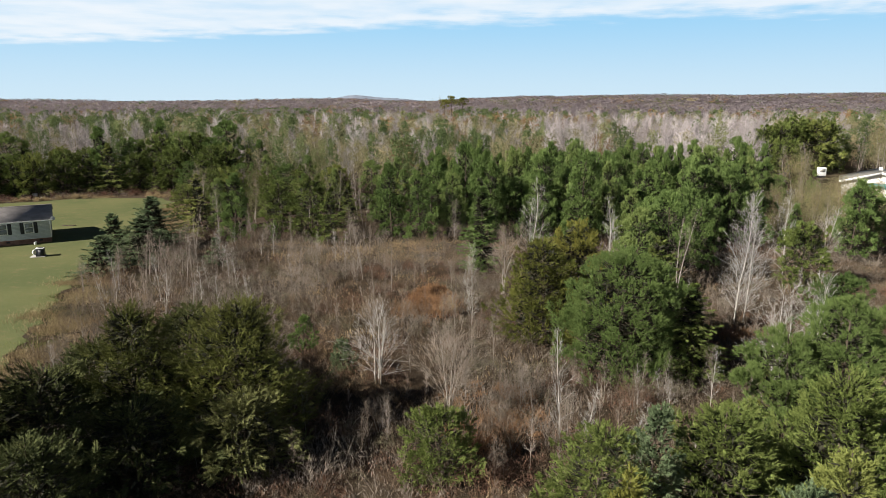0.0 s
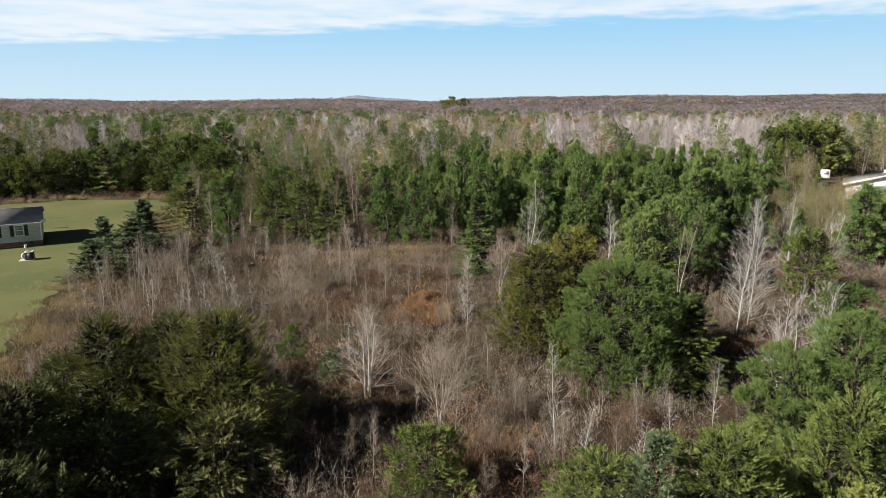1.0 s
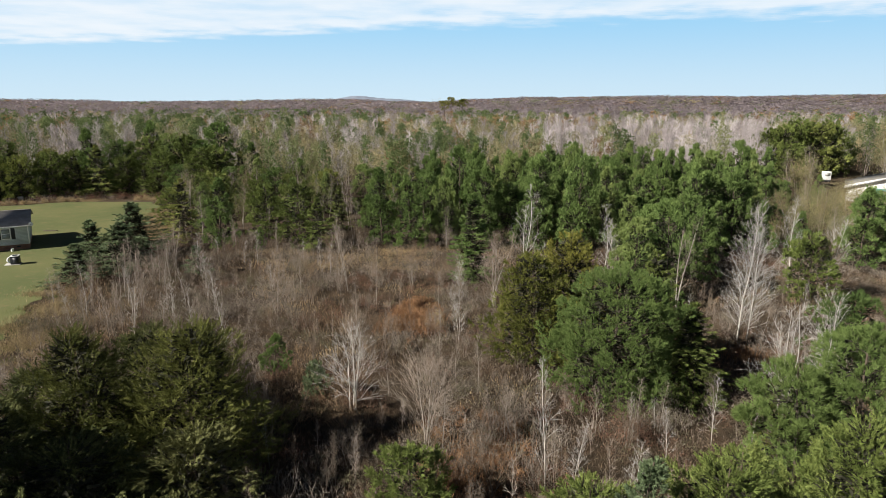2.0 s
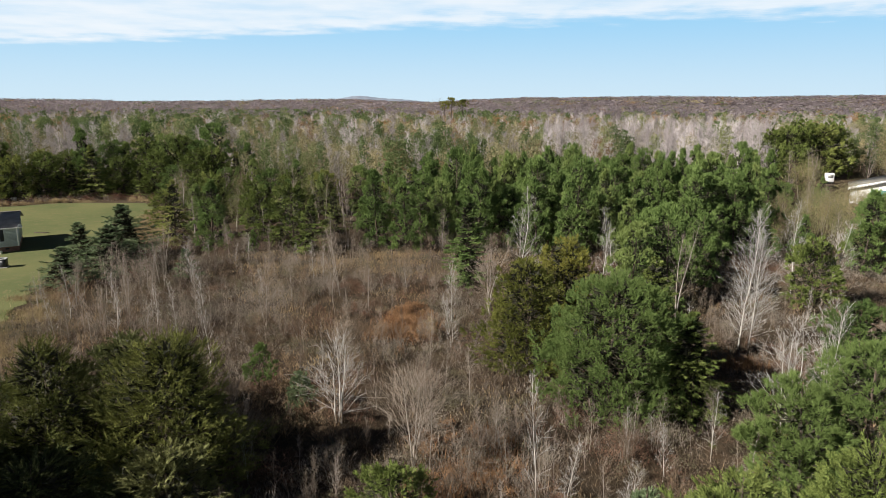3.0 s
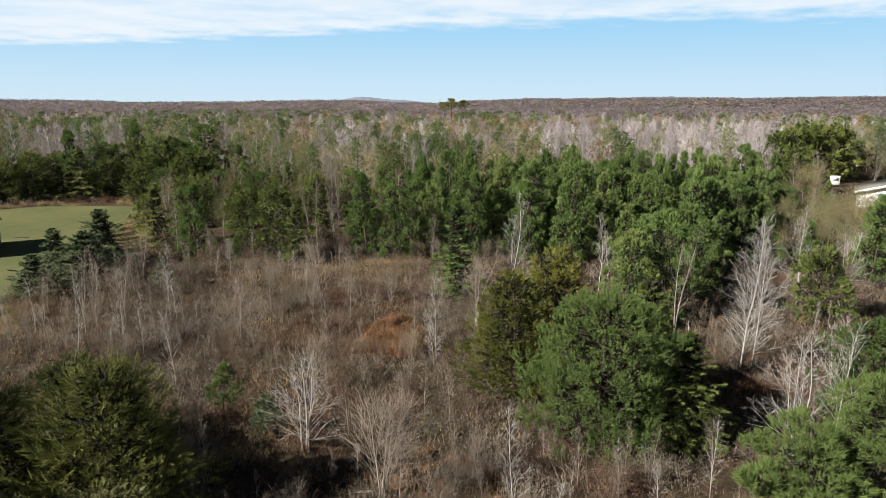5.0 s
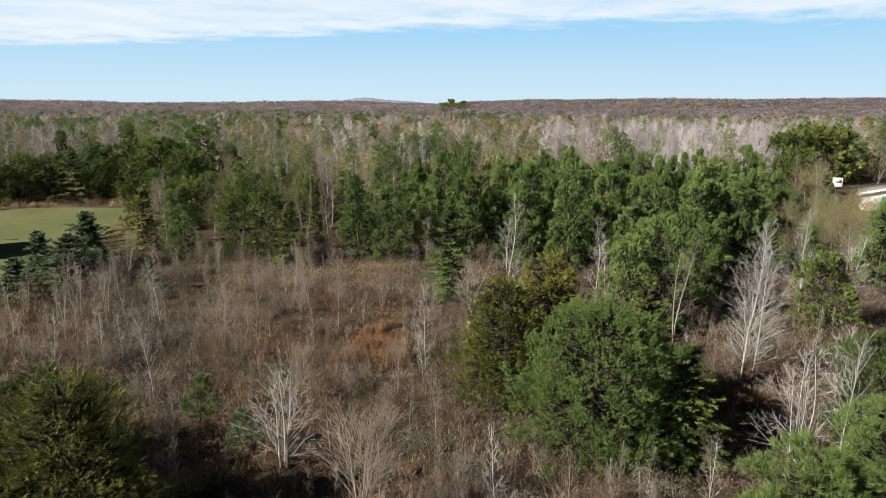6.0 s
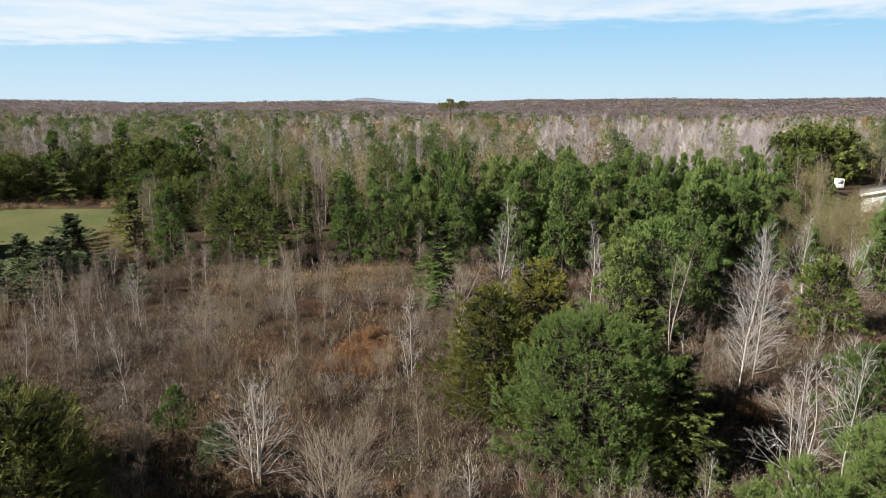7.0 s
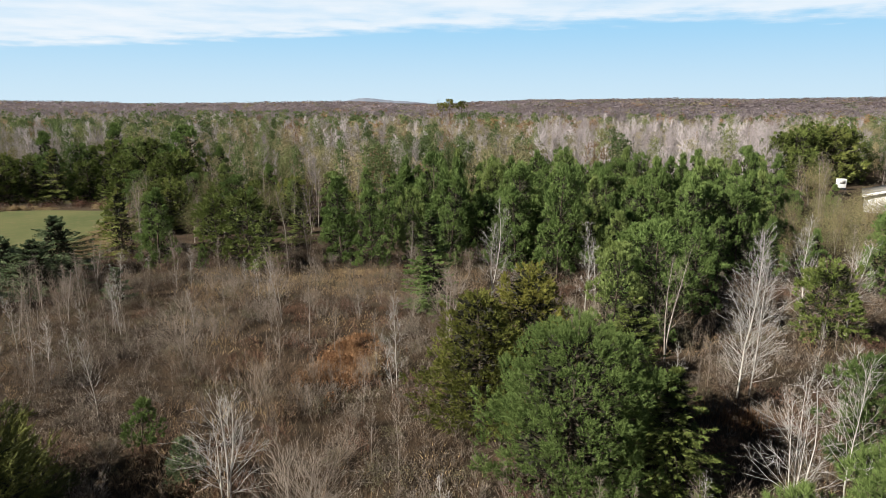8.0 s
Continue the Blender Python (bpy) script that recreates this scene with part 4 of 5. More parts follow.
def build_far_woods():
    rng = np.random.default_rng(23)
    lists = {"pine": [], "bare": [], "oak": [], "rust": []}

    def mix(x, y):
        """Shares of pine, olive hardwood and rusty hardwood at a place; the rest is bare."""
        a = x / y
        if y < 330:
            w = ((0.42, 0.34, 0.03) if a < -0.36 else (0.22, 0.3, 0.02) if a < -0.1 else (0.26, 0.36, 0.05) if a < 0.14 else (0.04, 0.1, 0.03) if a < 0.47 else (0.24, 0.42, 0.02))
        elif y < 640:
            w = (0.9, 0.05, 0.0) if -0.5 < a < -0.1 and y > 470 else (0.16, 0.2, 0.03)
        else:
            w = (0.05, 0.1, 0.05)
        # each kind keeps company with its own
        drift = [noise.noise((x * 0.022 + k * 31.0, y * 0.016, 3.0)) for k in range(3)]
        return [max(0.0, p * (1 + 2.2 * q)) for p, q in zip(w, drift)]

    def fill(y0, y1, step, lo, hi, wide, rich):
        y = y0
        while y < y1:
            half = 0.74 * y + 25
            for x in np.arange(-half, half, step):
                xx, yy = x + rng.uniform(-0.45, 0.45) * step, y + rng.uniform(-0.45, 0.45) * step
                if xx < -38 and yy < lawn_far(max(xx, -140)) + 16:
                    continue
                if 60 < xx < 108 and yy < 166:
                    continue
                u, h = rng.uniform(), rng.uniform(lo, hi)
                kind = "bare"
                for name, share in zip(("pine", "oak", "rust"), mix(xx, yy)):
                    if u < share:
                        kind = name
                        break
                    u -= share
                # hardwoods stay lower towards the old field
                h *= 0.86 if -0.35 < xx / yy < 0.12 and yy < 175 else 1.0
                lists[kind].append((xx, yy, h * (0.88 if kind == "oak" else 1.0), wide * rng.uniform(0.85, 1.2), rich))
            y += step

    fill(122, 185, 4.2, 8.6, 13.4, 1.0, 1.5)
    fill(185, 290, 5.2, 9.0, 13.2, 1.1, 1.0)
    fill(290, 520, 8.0, 9.5, 13.2, 1.3, 0.6)
    fill(520, 1300, 16, 8, 12.5, 2.3, 0.22)
    fill(1300, 4300, 55, 10, 16, 5.5, 0.13)
    scatter("far_pine_woods", "pine", FAR_PINE_HAZED, lists["pine"], "distant dark green pine woods, colour lightened for haze", "woods", seed=1)
    scatter("far_bare_woods", "bare", FAR_BARE_HAZED, [v for v in lists["bare"] if v[1] < 420], "distant leafless grey-brown woods, colour paled for haze", "woods", seed=2)
    scatter("horizon_woods", "oak", FAR_MAUVE_HAZE, [v for v in lists["bare"] if v[1] >= 420], "farthest leafless woods along the horizon, mauve-grey with painted haze", "woods", seed=4)
    scatter("far_oak_woods", "oak", FAR_OAK_HAZED, lists["oak"], "distant hardwoods with thin olive leaves, colour paled for haze", "woods", seed=3)
    scatter("far_rust_woods", "oak", FAR_RUST, lists["rust"], "distant hardwoods with rust-brown autumn leaves", "woods", seed=6)


build_far_woods()


# ---- brush and weeds ----
def in_field(x, y):
    return (x > lawn_edge(y) + 0.3) & (y < 92)


def build_brush():
    rng = np.random.default_rng(31)
    # low bushes: many stems from one root each
    roots = []
    while len(roots) < 2700:
        y = 20 + 66 * rng.uniform() ** 1.4
        x = rng.uniform(-38, 46)
        if x < lawn_edge(y) + 3.0 + 1.5 * math.sin(y * 0.7) or noise.noise((x * 0.22, y * 0.22, 0.0)) < rng.uniform(-0.5, 0.1):
            continue
        roots.append((x, y, rng.uniform(0.5, 1.3) * (1 + 0.8 * (rng.uniform() < 0.16))))
    for _ in range(260):
        x = rng.uniform(-120, -44)
        roots.append((x, float(lawn_far(x)) + rng.uniform(0.8, 5.0), rng.uniform(0.6, 1.5)))
    roots = np.array(roots)
    src = np.repeat(np.arange(len(roots)), 16)
    r = roots[src]
    off = rng.normal(size=(len(src), 2)) * 0.16 * r[:, 2:]
    p = np.stack([r[:, 0] + off[:, 0], r[:, 1] + off[:, 1], ground_z(r[:, 0], r[:, 1])], 1)
    d = unit(np.concatenate([off * 2.2 / r[:, 2:] + rng.normal(size=off.shape) * 0.25, np.ones((len(src), 1))], 1))
    size = r[:, 2] * rng.uniform(0.6, 1.2, len(src))
    stems = grow(rng, p, d, size, 2, 0.12, 0.0)
    which = np.array([noise.noise((a * 0.09, b * 0.09, 2.0)) + 0.5 * rng.uniform(-0.5, 0.5) for a, b, _ in roots])[src]
    for name, lo, hi, mat, label in (("brush", -9, -0.05, TWIG, "tangled grey-brown leafless brush in the old field"), ("brush", -0.05, 0.2, BROWN_TWIG, "tangled brown leafless brush in the old field"),
                                     ("brush", 0.2, 9, TAN_TWIG, "low tan brush with dead leaves in the old field")):
        m = (which > lo) & (which <= hi)
        g = Geo()
        g.blades(stems[m][:, 0], unit(stems[m][:, 1] - stems[m][:, 0]), size[m] * 0.75, 0.02, rng)
        tw, _ = offshoots(rng, stems[m], 5, 0.25, 0.98, 40, size[m] * 0.42, 1, 0.1, 0.1)
        dd = tw[:, 1] - tw[:, 0]
        g.blades(tw[:, 0], unit(dd), np.linalg.norm(dd, axis=1), 0.018, rng)
        tagged(new(name, g.mesh(name, mat)), label, "brush", kind="stuff")

    n = 230000
    y = 20 + 66 * rng.uniform(0, 1, n) ** 1.25
    x = rng.uniform(-38, 50, n)
    keep = in_field(x, y)
    x, y = x[keep], y[keep]
    lush = np.array([noise.noise((a * 0.5, b * 0.5, 7.0)) + 0.6 * noise.noise((a * 0.13, b * 0.13, 8.0)) for a, b in zip(x, y)])
    keep = lush > rng.uniform(-0.5, 0.1, len(x))
    x, y, lush = x[keep], y[keep], lush[keep]
    p = np.stack([x, y, ground_z(x, y) - 0.02], 1)
    d = unit(np.stack([rng.normal(size=len(x)) * 0.75, rng.normal(size=len(x)) * 0.75, np.ones(len(x))], 1))
    g = Geo().blades(p, d, rng.uniform(0.12, 0.45, len(x)) * (1 + np.clip(lush, 0, 0.6)), rng.uniform(0.02, 0.045, len(x)), rng)
    tagged(new("dry_weeds", g.mesh("dry_weeds", WEED)), "dead brown weeds and leaves on the ground", "weeds", kind="stuff")

    def mounds(name, mat, spots, each, label, leaf=1.0):
        """Low domed bushes of crossing twigs and dead leaves. spots: x, y, height, width."""
        spots = np.asarray(spots)
        src = np.repeat(np.arange(len(spots)), np.maximum(20, (each * spots[:, 3] ** 1.5).astype(int)))
        r = spots[src]
        v = unit(rng.normal(size=(len(src), 3)) + UP * 0.5)
        v[:, 2] = np.abs(v[:, 2])
        lump = 1 + 0.22 * np.sin(np.arctan2(v[:, 1], v[:, 0]) * 3 + r[:, 0] * 7)
        k = rng.uniform(0.25, 1.0, len(src)) ** 0.4 * lump
        p = v * k[:, None] * np.stack([r[:, 3] / 2, r[:, 3] / 2, r[:, 2]], 1)
        p = p + np.stack([r[:, 0], r[:, 1], ground_z(r[:, 0], r[:, 1])], 1)
        d = unit(v * 0.5 + UP * 0.35 + rng.normal(size=v.shape) * 0.6)
        twig = rng.uniform(0, 1, len(src)) < 0.6
        g = Geo().blades(p - d * 0.1, d, np.where(twig, rng.uniform(0.2, 0.45, len(src)), 0.11 * leaf), np.where(twig, 0.016, 0.07 * leaf) * rng.uniform(0.7, 1.3, len(src)), rng)
        tagged(new(name, g.mesh(name, mat)), label, "bushes", kind="stuff")

    kinds = ([], [], [], [])
    while sum(len(k) for k in kinds) < 2600:
        y = 21 + 70 * rng.uniform() ** 1.6
        x = rng.uniform(-36, 46)
        lump = noise.noise((x * 0.3, y * 0.3, 4.0))
        if x < lawn_edge(y) + 2.6 + 1.5 * math.sin(y * 0.7) or lump < rng.uniform(-0.45, 0.25):
            continue
        hue = noise.noise((x * 0.1, y * 0.1, 6.0)) + rng.normal() * 0.16
        size = rng.uniform(0.6, 1.4) * (1 + 0.8 * (rng.uniform() < 0.18))
        kinds[0 if hue < -0.12 else 1 if hue < 0.06 else 2 if hue < 0.24 else 3].append((x, y, 0.62 * size, 1.35 * size))
    for mat, spots, label in zip((GREY_BUSH, OLIVE_BUSH, BROWN_BUSH, RED_BUSH), kinds, ("low grey-tan leafless bushes in the old field", "low olive-grey bushes in the old field",
                                                                                       "low brown bushes with dead leaves in the old field", "low reddish-brown bushes in the old field")):
        mounds("bushes", mat, spots, 105, label)
    mounds("rust_bushes", RUST, [(-2.0 + rng.normal() * 1.0, 54.4 + rng.normal() * 2.0, rng.uniform(0.5, 1.1), rng.uniform(0.9, 1.7)) for _ in range(34)]
           + [(2.6 + rng.normal() * 1.5, 33.6 + rng.normal() * 2.4, rng.uniform(0.3, 0.6), rng.uniform(0.7, 1.2)) for _ in range(34)], 230, "rust-orange dead fern and bramble in the brush", 1.2)
    mounds("bramble", RED_BUSH, [(v, float(lawn_far(v)) + rng.uniform(1.5, 6.5), rng.uniform(0.7, 1.5), rng.uniform(1.2, 2.4)) for v in rng.uniform(-84, -48, 70)], 60, "reddish-brown bramble between the lawn and the woods", 1.5)
    mounds("straw_bushes", STRAW, [(v, float(lawn_far(v)) + rng.uniform(0.6, 2.0), rng.uniform(0.5, 1.0), rng.uniform(0.8, 1.6)) for v in np.concatenate([rng.uniform(-76, -64, 22), rng.uniform(-56, -50, 10)])] + [(0.0 + rng.normal() * 0.35, 53.4 + rng.normal() * 0.9, rng.uniform(0.5, 0.9), rng.uniform(0.7, 1.1)) for _ in range(6)], 230, "straw-coloured dead grass tussocks in the brush", 1.1)

    def patch(name, mat, spots, each, tall, label):
        g = Geo()
        for cx, cy, rx, ry in spots:
            m = int(each * rx * ry)
            q = rng.normal(size=(m, 2)) * [rx / 2, ry / 2] + [cx, cy]
            p = np.stack([q[:, 0], q[:, 1], ground_z(q[:, 0], q[:, 1]) - 0.02], 1)
            d = unit(np.stack([rng.normal(size=m) * 0.35, rng.normal(size=m) * 0.35, np.ones(m)], 1))
            g.blades(p, d, tall * rng.uniform(0.5, 1.2, m), rng.uniform(0.025, 0.06, m), rng)
        tagged(new(name, g.mesh(name, mat)), label, "grass", kind="stuff")

    patch("rust_grass", RUST, [(-1.2, 53.6, 2.2, 3.2), (-2.6, 52.8, 1.6, 2.2), (-2.0, 55.5, 1.4, 1.8), (3.0, 33.5, 2.4, 1.8), (1.6, 30.8, 1.4, 1.2), (4.4, 36.0, 1.4, 1.6), (21.5, 47.0, 2.0, 1.6)], 330, 0.6, "rust-orange broomsedge in the brush")
    edge = [(float(lawn_edge(v)) + 1.2, v, 1.6, 3.0) for v in np.arange(22, 110, 2.5)]
    patch("straw_grass", STRAW, [(e[0] + rng.uniform(-0.9, 2.6), e[1] + rng.normal(), rng.uniform(0.8, 2.2), rng.uniform(0.8, 2.2)) for e in edge for _ in range(3)] + [(float(v), float(lawn_far(v)) + rng.uniform(1.0, 3.0), 1.6, 1.2) for v in np.concatenate([rng.uniform(-120, -42, 12), rng.uniform(-72, -62, 6)])], 420, 0.3, "dry straw-coloured grass along the lawn's edge")
    patch("field_grass", STRAW, [(x, y, rng.uniform(2.0, 5.0), rng.uniform(1.2, 2.4)) for x, y in zip(rng.uniform(-20, 0, 22), rng.uniform(70, 80, 22))]
          + [(-11.5, 57.5, 3.0, 2.5), (-6.5, 47.0, 2.6, 2.0), (-15.0, 62.0, 4.0, 2.2), (4.5, 41.0, 2.0, 2.6), (-3.0, 63.0, 4.0, 2.4)], 60, 0.34, "thin tan grass in the old field")
    patch("edge_grass", GRASS, [(e[0] + rng.normal() * 0.9, e[1] + rng.normal(), rng.uniform(0.5, 1.8), rng.uniform(0.5, 1.8)) for e in edge for _ in range(2)], 150, 0.2, "rough green grass along the lawn's edge")


build_brush()


def build_thicket():
    """Leafless saplings too many to count."""
    rng = np.random.default_rng(37)
    spots = []
    while len(spots) < 620:
        y = 22 + 62 * rng.uniform() ** 1.1
        x = rng.uniform(-36, 44)
        if x < lawn_edge(y) + 2.2:
            continue
        d = noise.noise((x * 0.11, y * 0.11, 5.0)) + 0.35 * noise.noise((x * 0.4, y * 0.4, 9.0))
        left = smoothstep(-12, -24, x) * smoothstep(46, 52, y) * smoothstep(72, 64, y)
        if d + 0.25 * left - 0.22 * smoothstep(-12, -4, x) * smoothstep(68, 58, y) < rng.uniform(-0.35, 0.3):
            continue
        spots.append((x, y, rng.uniform(1.3, 2.9) * (1 + 0.35 * left), rng.uniform(0.7, 1.0), 0.6 if y > 45 else 1.0))
    scatter("thicket", "bare", THICKET, spots, "grey-brown leafless saplings crowding the old field", "thicket", 6, seed=5, stem=0.005)


build_thicket()


# ---- house ----
WALL = surface("blue_grey_siding", (0.54, 0.6, 0.64), (0.6, 0.66, 0.7), 0.7, rough=0.6, bump=0.004)
WHITE = surface("white_paint", (0.76, 0.77, 0.77), (0.82, 0.82, 0.81), 1.5, rough=0.5)
SHINGLE = surface("grey_shingles", (0.28, 0.255, 0.25), (0.37, 0.34, 0.33), 1.2, fine=14, bump=0.02)
BRICK = surface("brick_skirt", (0.2, 0.11, 0.085), (0.28, 0.17, 0.13), 2.0, bump=0.01)
DARK = surface("black_shutter", (0.015, 0.017, 0.022), (0.03, 0.032, 0.04), 3.0, rough=0.5)
GREY = surface("grey_metal", (0.4, 0.4, 0.39), (0.5, 0.5, 0.48), 2.0, rough=0.45, metal=0.4)
ROOF_METAL = surface("weathered_metal_roof", (0.17, 0.165, 0.15), (0.25, 0.24, 0.22), 0.8, rough=0.5)
GREEN = surface("green_panel", (0.03, 0.16, 0.16), (0.04, 0.2, 0.2), 1.0, rough=0.5)
WOOD = surface("pale_wood", (0.55, 0.46, 0.34), (0.7, 0.62, 0.5), 3.0, bump=0.01)


def glass_material():
    m, n = material("window_glass")
    s = n.add("ShaderNodeBsdfPrincipled", inputs={"Base Color": (0.2, 0.23, 0.25, 1), "Roughness": 0.06, "Specular IOR Level": 0.6})
    n.add("ShaderNodeOutputMaterial", inputs={0: s.outputs[0]})
    return m


GLASS = glass_material()


def build_house():
    """Local axes: x runs along the front wall from its corner, y into the house."""
    root = tagged(new("house"), "single-storey house with pale blue-grey siding and black shutters", "house")
    root.matrix_basis = pose(-49.3, 79.5, 0.0, 0, 0, 31)
    long, deep, eave, ridge, foot = -15.0, 9.0, 2.9, 4.05, 0.62
    g = box_geo(Geo(), long + 0.06, 0.06, -0.1, -0.06, deep - 0.06, foot)
    part("foundation", g.mesh("foundation", BRICK), root, "brick skirt with small vents")
    g = Geo().add([(long, 0, foot), (0, 0, foot), (0, deep, foot), (long, deep, foot), (long, 0, eave), (0, 0, eave), (0, deep, eave), (long, deep, eave),
                   (long, deep / 2, ridge - 0.05), (0, deep / 2, ridge - 0.05)],
                  quads=[(0, 1, 5, 4), (2, 3, 7, 6), (3, 2, 1, 0), (4, 5, 9, 8), (6, 7, 8, 9)], tris=[(1, 2, 5), (2, 6, 5), (5, 6, 9), (3, 0, 4), (3, 4, 7), (7, 4, 8)])
    wall = part("wall", g.mesh("wall", WALL), root)
    for k in range(14):
        z = foot + 0.02 + k * 0.163
        slab("siding", WALL, wall, long + 0.1, -0.022, z, -0.1, 0.002, z + 0.148)
    for x in (-0.05, long + 0.05):
        slab("corner_trim", WHITE, root, x - 0.06, -0.03, foot, x + 0.06, 0.05, eave - 0.02, 0.006, "white corner board")
    o = 0.35
    for side in (0, 1):
        ya, yb = (-o, deep / 2) if side == 0 else (deep + o, deep / 2)
        za = eave - o * (ridge - eave) / (deep / 2)
        pts = [(long - o, ya, za), (o, ya, za), (o, yb, ridge), (long - o, yb, ridge)]
        pts += [(x, y, z + 0.09) for x, y, z in pts]
        g = Geo().add(pts, quads=[(3, 2, 1, 0), (4, 5, 6, 7), (0, 1, 5, 4), (1, 2, 6, 5), (2, 3, 7, 6), (3, 0, 4, 7)])
        part("roof", g.mesh("roof", SHINGLE), root, "weathered grey shingle roof slope")
    za = eave - o * (ridge - eave) / (deep / 2)
    slab("gutter", WHITE, root, long - o, -o - 0.1, za - 0.02, o, -o - 0.005, za + 0.09, 0.01, "white gutter along the eave")
    slab("ridge_cap", SHINGLE, root, long - o, deep / 2 - 0.12, ridge + 0.07, o, deep / 2 + 0.12, ridge + 0.12, 0.01)
    for wx in (-2.3, -5.0, -9.6):
        win = slab("window", WHITE, root, wx - 0.48, -0.06, 1.35, wx + 0.48, -0.024, 2.65, 0.006, "white-framed sash window")
        slab("pane", GLASS, win, wx - 0.4, -0.075, 1.43, wx + 0.4, -0.062, 1.97)
        slab("pane", GLASS, win, wx - 0.4, -0.075, 2.04, wx + 0.4, -0.062, 2.57)
        for s in (-1, 1):
            cx = wx + s * 0.72
            slab("shutter", DARK, root, cx - 0.2, -0.07, 1.32, cx + 0.2, -0.026, 2.68, 0.008, "black louvred shutter")
    for vx in (-1.2, -4.6, -8.0):
        slab("vent", DARK, root, vx - 0.2, 0.03, 0.3, vx + 0.2, 0.062, 0.48, 0.004, "dark crawl-space vent")


def disc(g, c, normal, r, n=20, depth=0.0):
    normal = Vector(normal).normalized()
    a = normal.orthogonal().normalized()
    b = normal.cross(a)
    rings = [(1.0, 0.0), (0.66, -0.44 * depth), (0.33, -0.8 * depth)]
    pts = [Vector(c) + (a * math.cos(k * math.tau / n) + b * math.sin(k * math.tau / n)) * r * f + normal * z for f, z in rings for k in range(n)]
    pts.append(Vector(c) - normal * depth)
    quads = [(i * n + k, i * n + (k + 1) % n, (i + 1) * n + (k + 1) % n, (i + 1) * n + k) for i in range(2) for k in range(n)]
    tris = [(2 * n + k, 2 * n + (k + 1) % n, 3 * n) for k in range(n)]
    return g.add([tuple(p) for p in pts], tris=tris, quads=quads)


def build_yard():
    dish = tagged(new("satellite_dish"), "white satellite dish on the house's corner", "dish")
    dish.matrix_basis = pose(-49.05, 79.6, 2.95)
    part("reflector", disc(Geo(), (0.12, -0.08, 0.05), (0.75, -0.5, 0.4), 0.26, 20, 0.07).mesh("reflector", WHITE, True), dish)
    rng = np.random.default_rng(3)
    part("mast", Geo().tubes(np.array([[-0.05, 0, -0.4]]), np.array([[0.07, -0.05, 0.03]]), 0.03, 0.03, 8, rng).mesh("mast", GREY, True), dish)

    unit_ = tagged(new("heat_pump"), "dark heat pump with a pale lid standing on the lawn", "heat pump")
    unit_.matrix_basis = pose(-46.2, 71.6, 0.03, 0, 0, 20)
    slab("pad", surface("concrete", (0.4, 0.39, 0.37), (0.5, 0.48, 0.46), 2.0), unit_, -0.75, -0.5, -0.05, 0.75, 0.5, 0.06, 0.02)
    slab("casing", DARK, unit_, -0.15, -0.42, 0.06, 0.65, 0.42, 0.92, 0.04)
    slab("grille", DARK, unit_, 0.1, -0.425, 0.16, 0.62, -0.415, 0.8, 0.0, "dark side grille")
    slab("top_panel", WHITE, unit_, -0.17, -0.44, 0.92, 0.67, 0.44, 0.97, 0.012, "pale lid")
    part("fan_guard", disc(Geo(), (0.25, 0, 0.985), (0, 0, 1), 0.3, 20, 0.01).mesh("fan_guard", DARK, True), unit_)
    g = Geo()
    pts = np.array([[-0.15 - 0.28 * math.sin(a), -0.1, 0.5 - 0.34 * math.cos(a)] for a in np.linspace(0, math.pi, 9)])
    g.lines(pts[None], 0.13, 0.13, 8, rng)
    part("duct", g.mesh("duct", WHITE, True), unit_, "white curved duct")

    ball = tagged(new("bucket"), "small white bucket beside the house wall", "bucket")
    ball.matrix_basis = pose(-50.4, 77.8, 0.03)
    part("body", Geo().tubes(np.array([[0.0, 0, 0]]), np.array([[0.0, 0, 0.34]]), 0.13, 0.17, 12, rng).mesh("body", WHITE, True), ball)

    plank = tagged(new("plank"), "dark weathered plank lying on the lawn", "plank")
    plank.matrix_basis = pose(-53.5, 90.3, 0.03, 0, 0, 8)
    slab("board", BARK, plank, -0.9, -0.14, 0, 0.9, 0.14, 0.08, 0.015)
    board = tagged(new("board"), "pale broken board lying in the brush", "board")
    board.matrix_basis = pose(-0.8, 34.4, 0.1, 4, 3, 10)
    slab("plank", WOOD, board, -0.35, -0.06, 0, 0.35, 0.06, 0.04, 0.01)

    cart = tagged(new("garden_tractor"), "small dark tractor parked at the wood's edge", "tractor")
    cart.matrix_basis = pose(-75.3, 116.2, 0.0, 0, 0, 25)
    slab("body", DARK, cart, -1.0, -0.4, 0.35, 0.5, 0.4, 0.75, 0.08)
    slab("hood", GREY, cart, 0.35, -0.32, 0.4, 1.2, 0.32, 0.95, 0.08, "pale hood")
    slab("seat", DARK, cart, -0.55, -0.22, 0.75, -0.1, 0.22, 1.15, 0.06)
    for x, r in ((-0.65, 0.42), (0.85, 0.28)):
        for s in (-1, 1):
            part("wheel", Geo().tubes(np.array([[x, s * 0.38, r]]), np.array([[x, s * 0.62, r]]), r, r, 14, rng).mesh("wheel", DARK, True), cart)


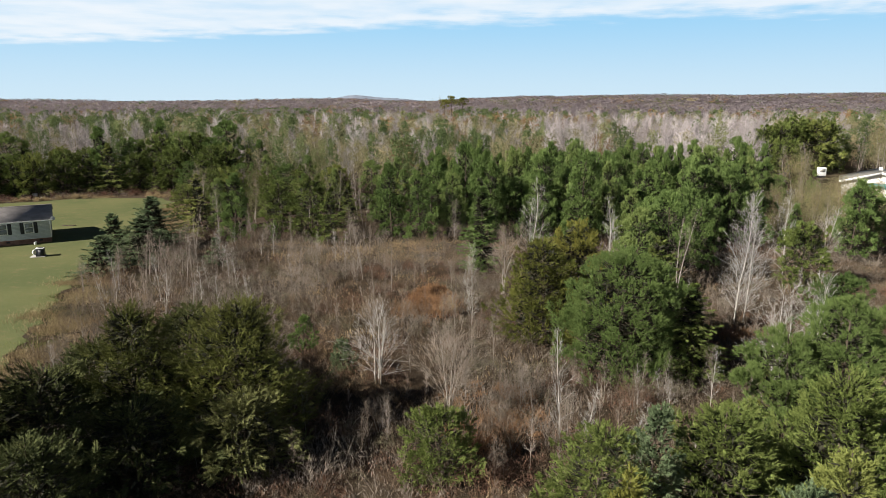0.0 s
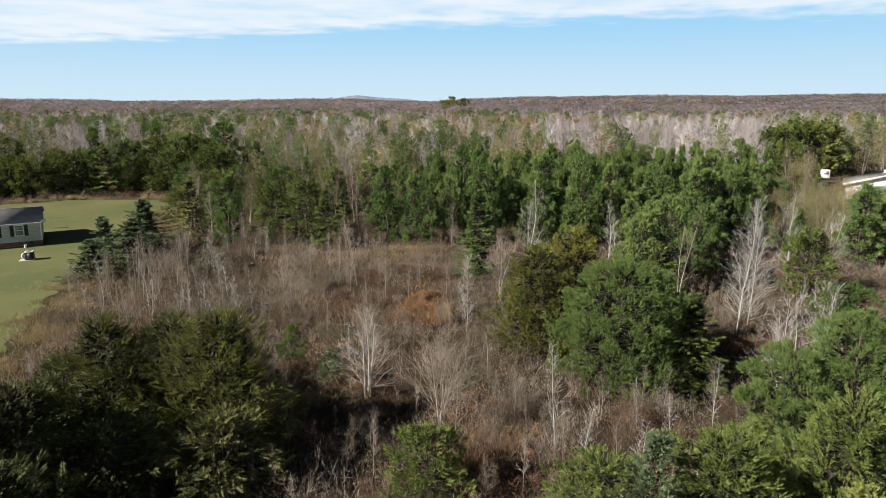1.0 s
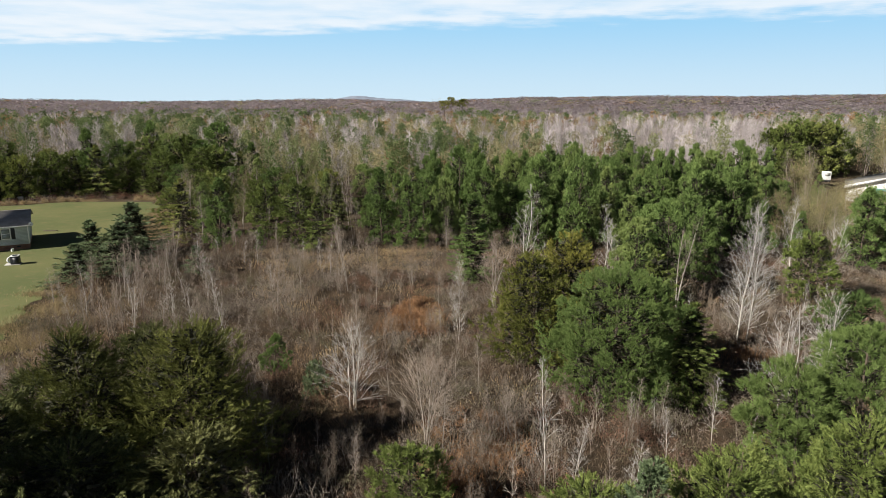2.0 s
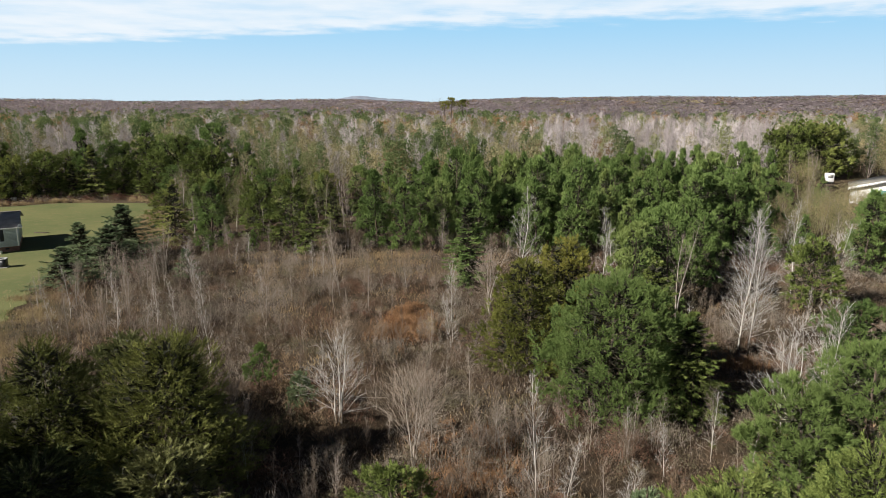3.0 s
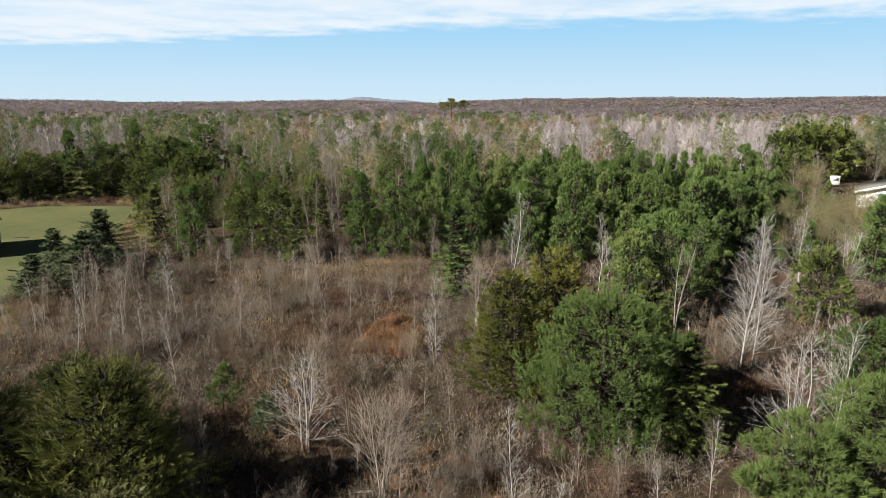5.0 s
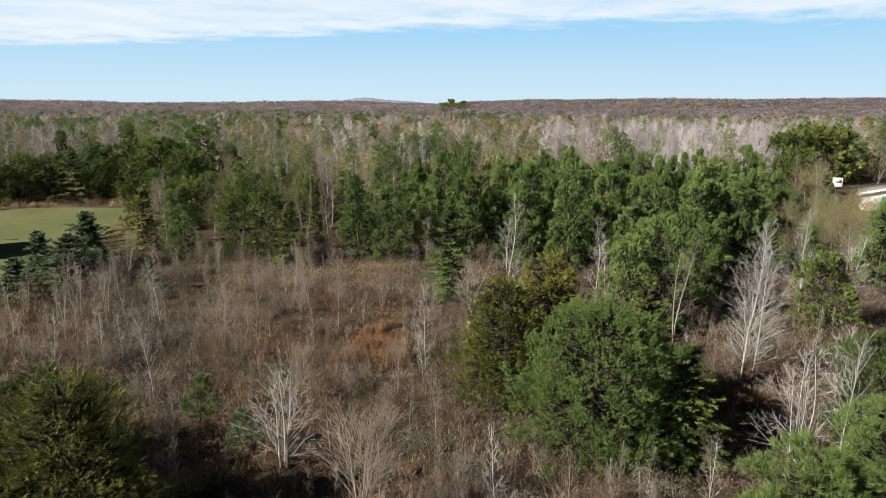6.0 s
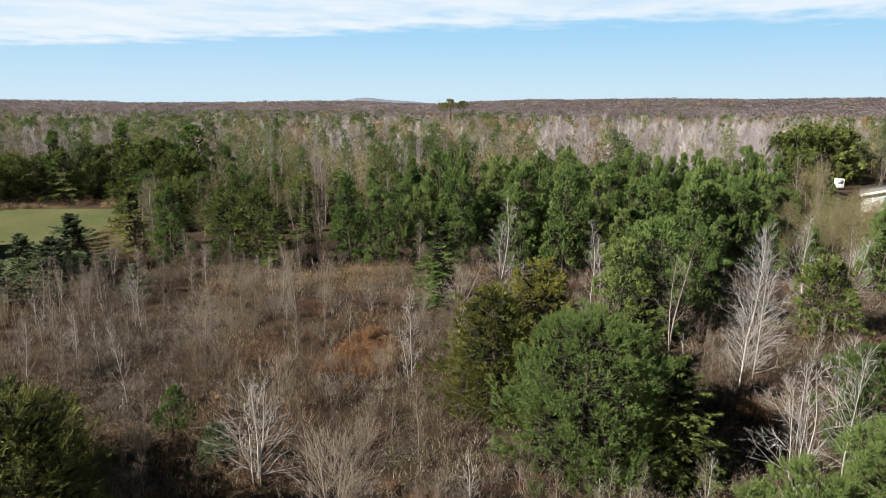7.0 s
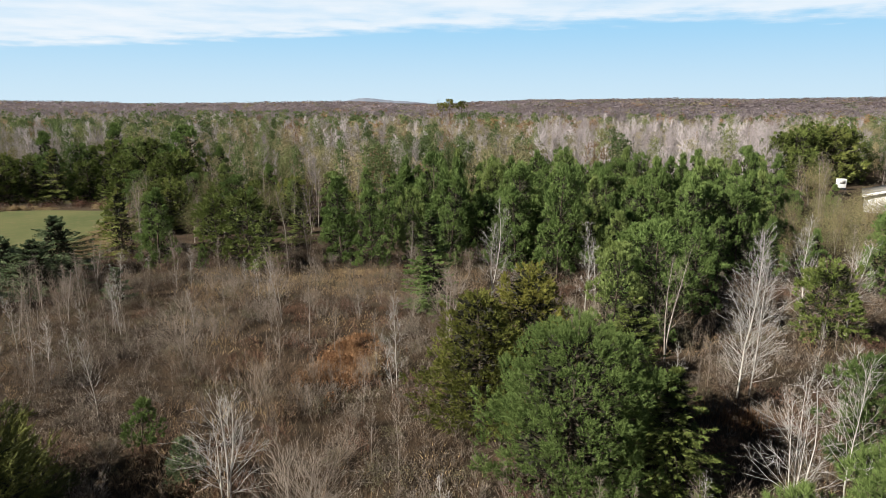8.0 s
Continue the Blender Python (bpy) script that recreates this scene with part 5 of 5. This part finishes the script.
def build_barn():
    root = tagged(new("metal_building"), "white metal building with a teal band and weathered roof", "building")
    root.matrix_basis = pose(72.6, 123.0, 0, 0, 0, -30)
    w, deep, eave, ridge = 12.0, 9.0, 2.8, 4.5
    g = Geo().add([(0, 0, -0.1), (w, 0, -0.1), (w, deep, -0.1), (0, deep, -0.1), (0, 0, eave), (w, 0, eave), (w, deep, eave), (0, deep, eave), (w / 2, 0, ridge - 0.04), (w / 2, deep, ridge - 0.04)],
                  quads=[(0, 1, 5, 4), (1, 2, 6, 5), (2, 3, 7, 6), (3, 0, 4, 7)], tris=[(4, 5, 8), (6, 7, 9)])
    part("wall", g.mesh("wall", WHITE), root)
    slab("band", GREEN, root, 3.0, -0.05, 1.5, w - 0.1, -0.004, 2.5, 0.0, "teal painted band of panels")
    for k in range(7):
        slab("post", WHITE, root, 0.1 + k * 1.9, -0.09, -0.1, 0.25 + k * 1.9, -0.055, 1.48, 0.01)
    for side in (-1, 1):
        xa = w / 2 + side * (w / 2 + 0.5)
        za = eave - 0.5 * (ridge - eave) / (w / 2)
        pts = [(xa, -0.6, za), (w / 2, -0.6, ridge), (w / 2, deep + 0.5, ridge), (xa, deep + 0.5, za)]
        pts += [(x, y, z + 0.12) for x, y, z in pts]
        roof = part("roof", Geo().add(pts, quads=[(3, 2, 1, 0), (4, 5, 6, 7), (0, 1, 5, 4), (1, 2, 6, 5), (2, 3, 7, 6), (3, 0, 4, 7)]).mesh("roof", ROOF_METAL), root, "weathered grey metal roof slope")
        drop = [(xa, -0.66, za - 0.28), (w / 2, -0.66, ridge - 0.28), (w / 2, -0.61, ridge - 0.28), (xa, -0.61, za - 0.28)]
        drop += [(x, y, z + 0.42) for x, y, z in drop]
        part("fascia", Geo().add(drop, quads=[(3, 2, 1, 0), (4, 5, 6, 7), (0, 1, 5, 4), (1, 2, 6, 5), (2, 3, 7, 6), (3, 0, 4, 7)]).mesh("fascia", WHITE), roof, "white rake board")
    slab("roof_vent", WHITE, root, w / 2 - 0.3, 4.0, ridge + 0.05, w / 2 + 0.3, 5.2, ridge + 0.6, 0.04, "white vent box on the ridge")

    van = tagged(new("camper_trailer"), "small white camper parked behind brush", "camper")
    van.matrix_basis = pose(84.8, 152.0, 0.0, 0, 0, -8)
    slab("body", WHITE, van, -0.85, -0.6, 0.45, 0.85, 0.6, 2.35, 0.12)
    slab("window", GREY, van, -0.55, -0.63, 1.35, 0.55, -0.602, 2.05, 0.0, "pale grey window")
    rng = np.random.default_rng(4)
    for x in (-0.25, 0.45):
        part("wheel", Geo().tubes(np.array([[-0.8, x, 0.33]]), np.array([[0.8, x, 0.33]]), 0.33, 0.33, 14, rng).mesh("wheel", DARK, True), van)


build_house()
build_yard()
build_barn()
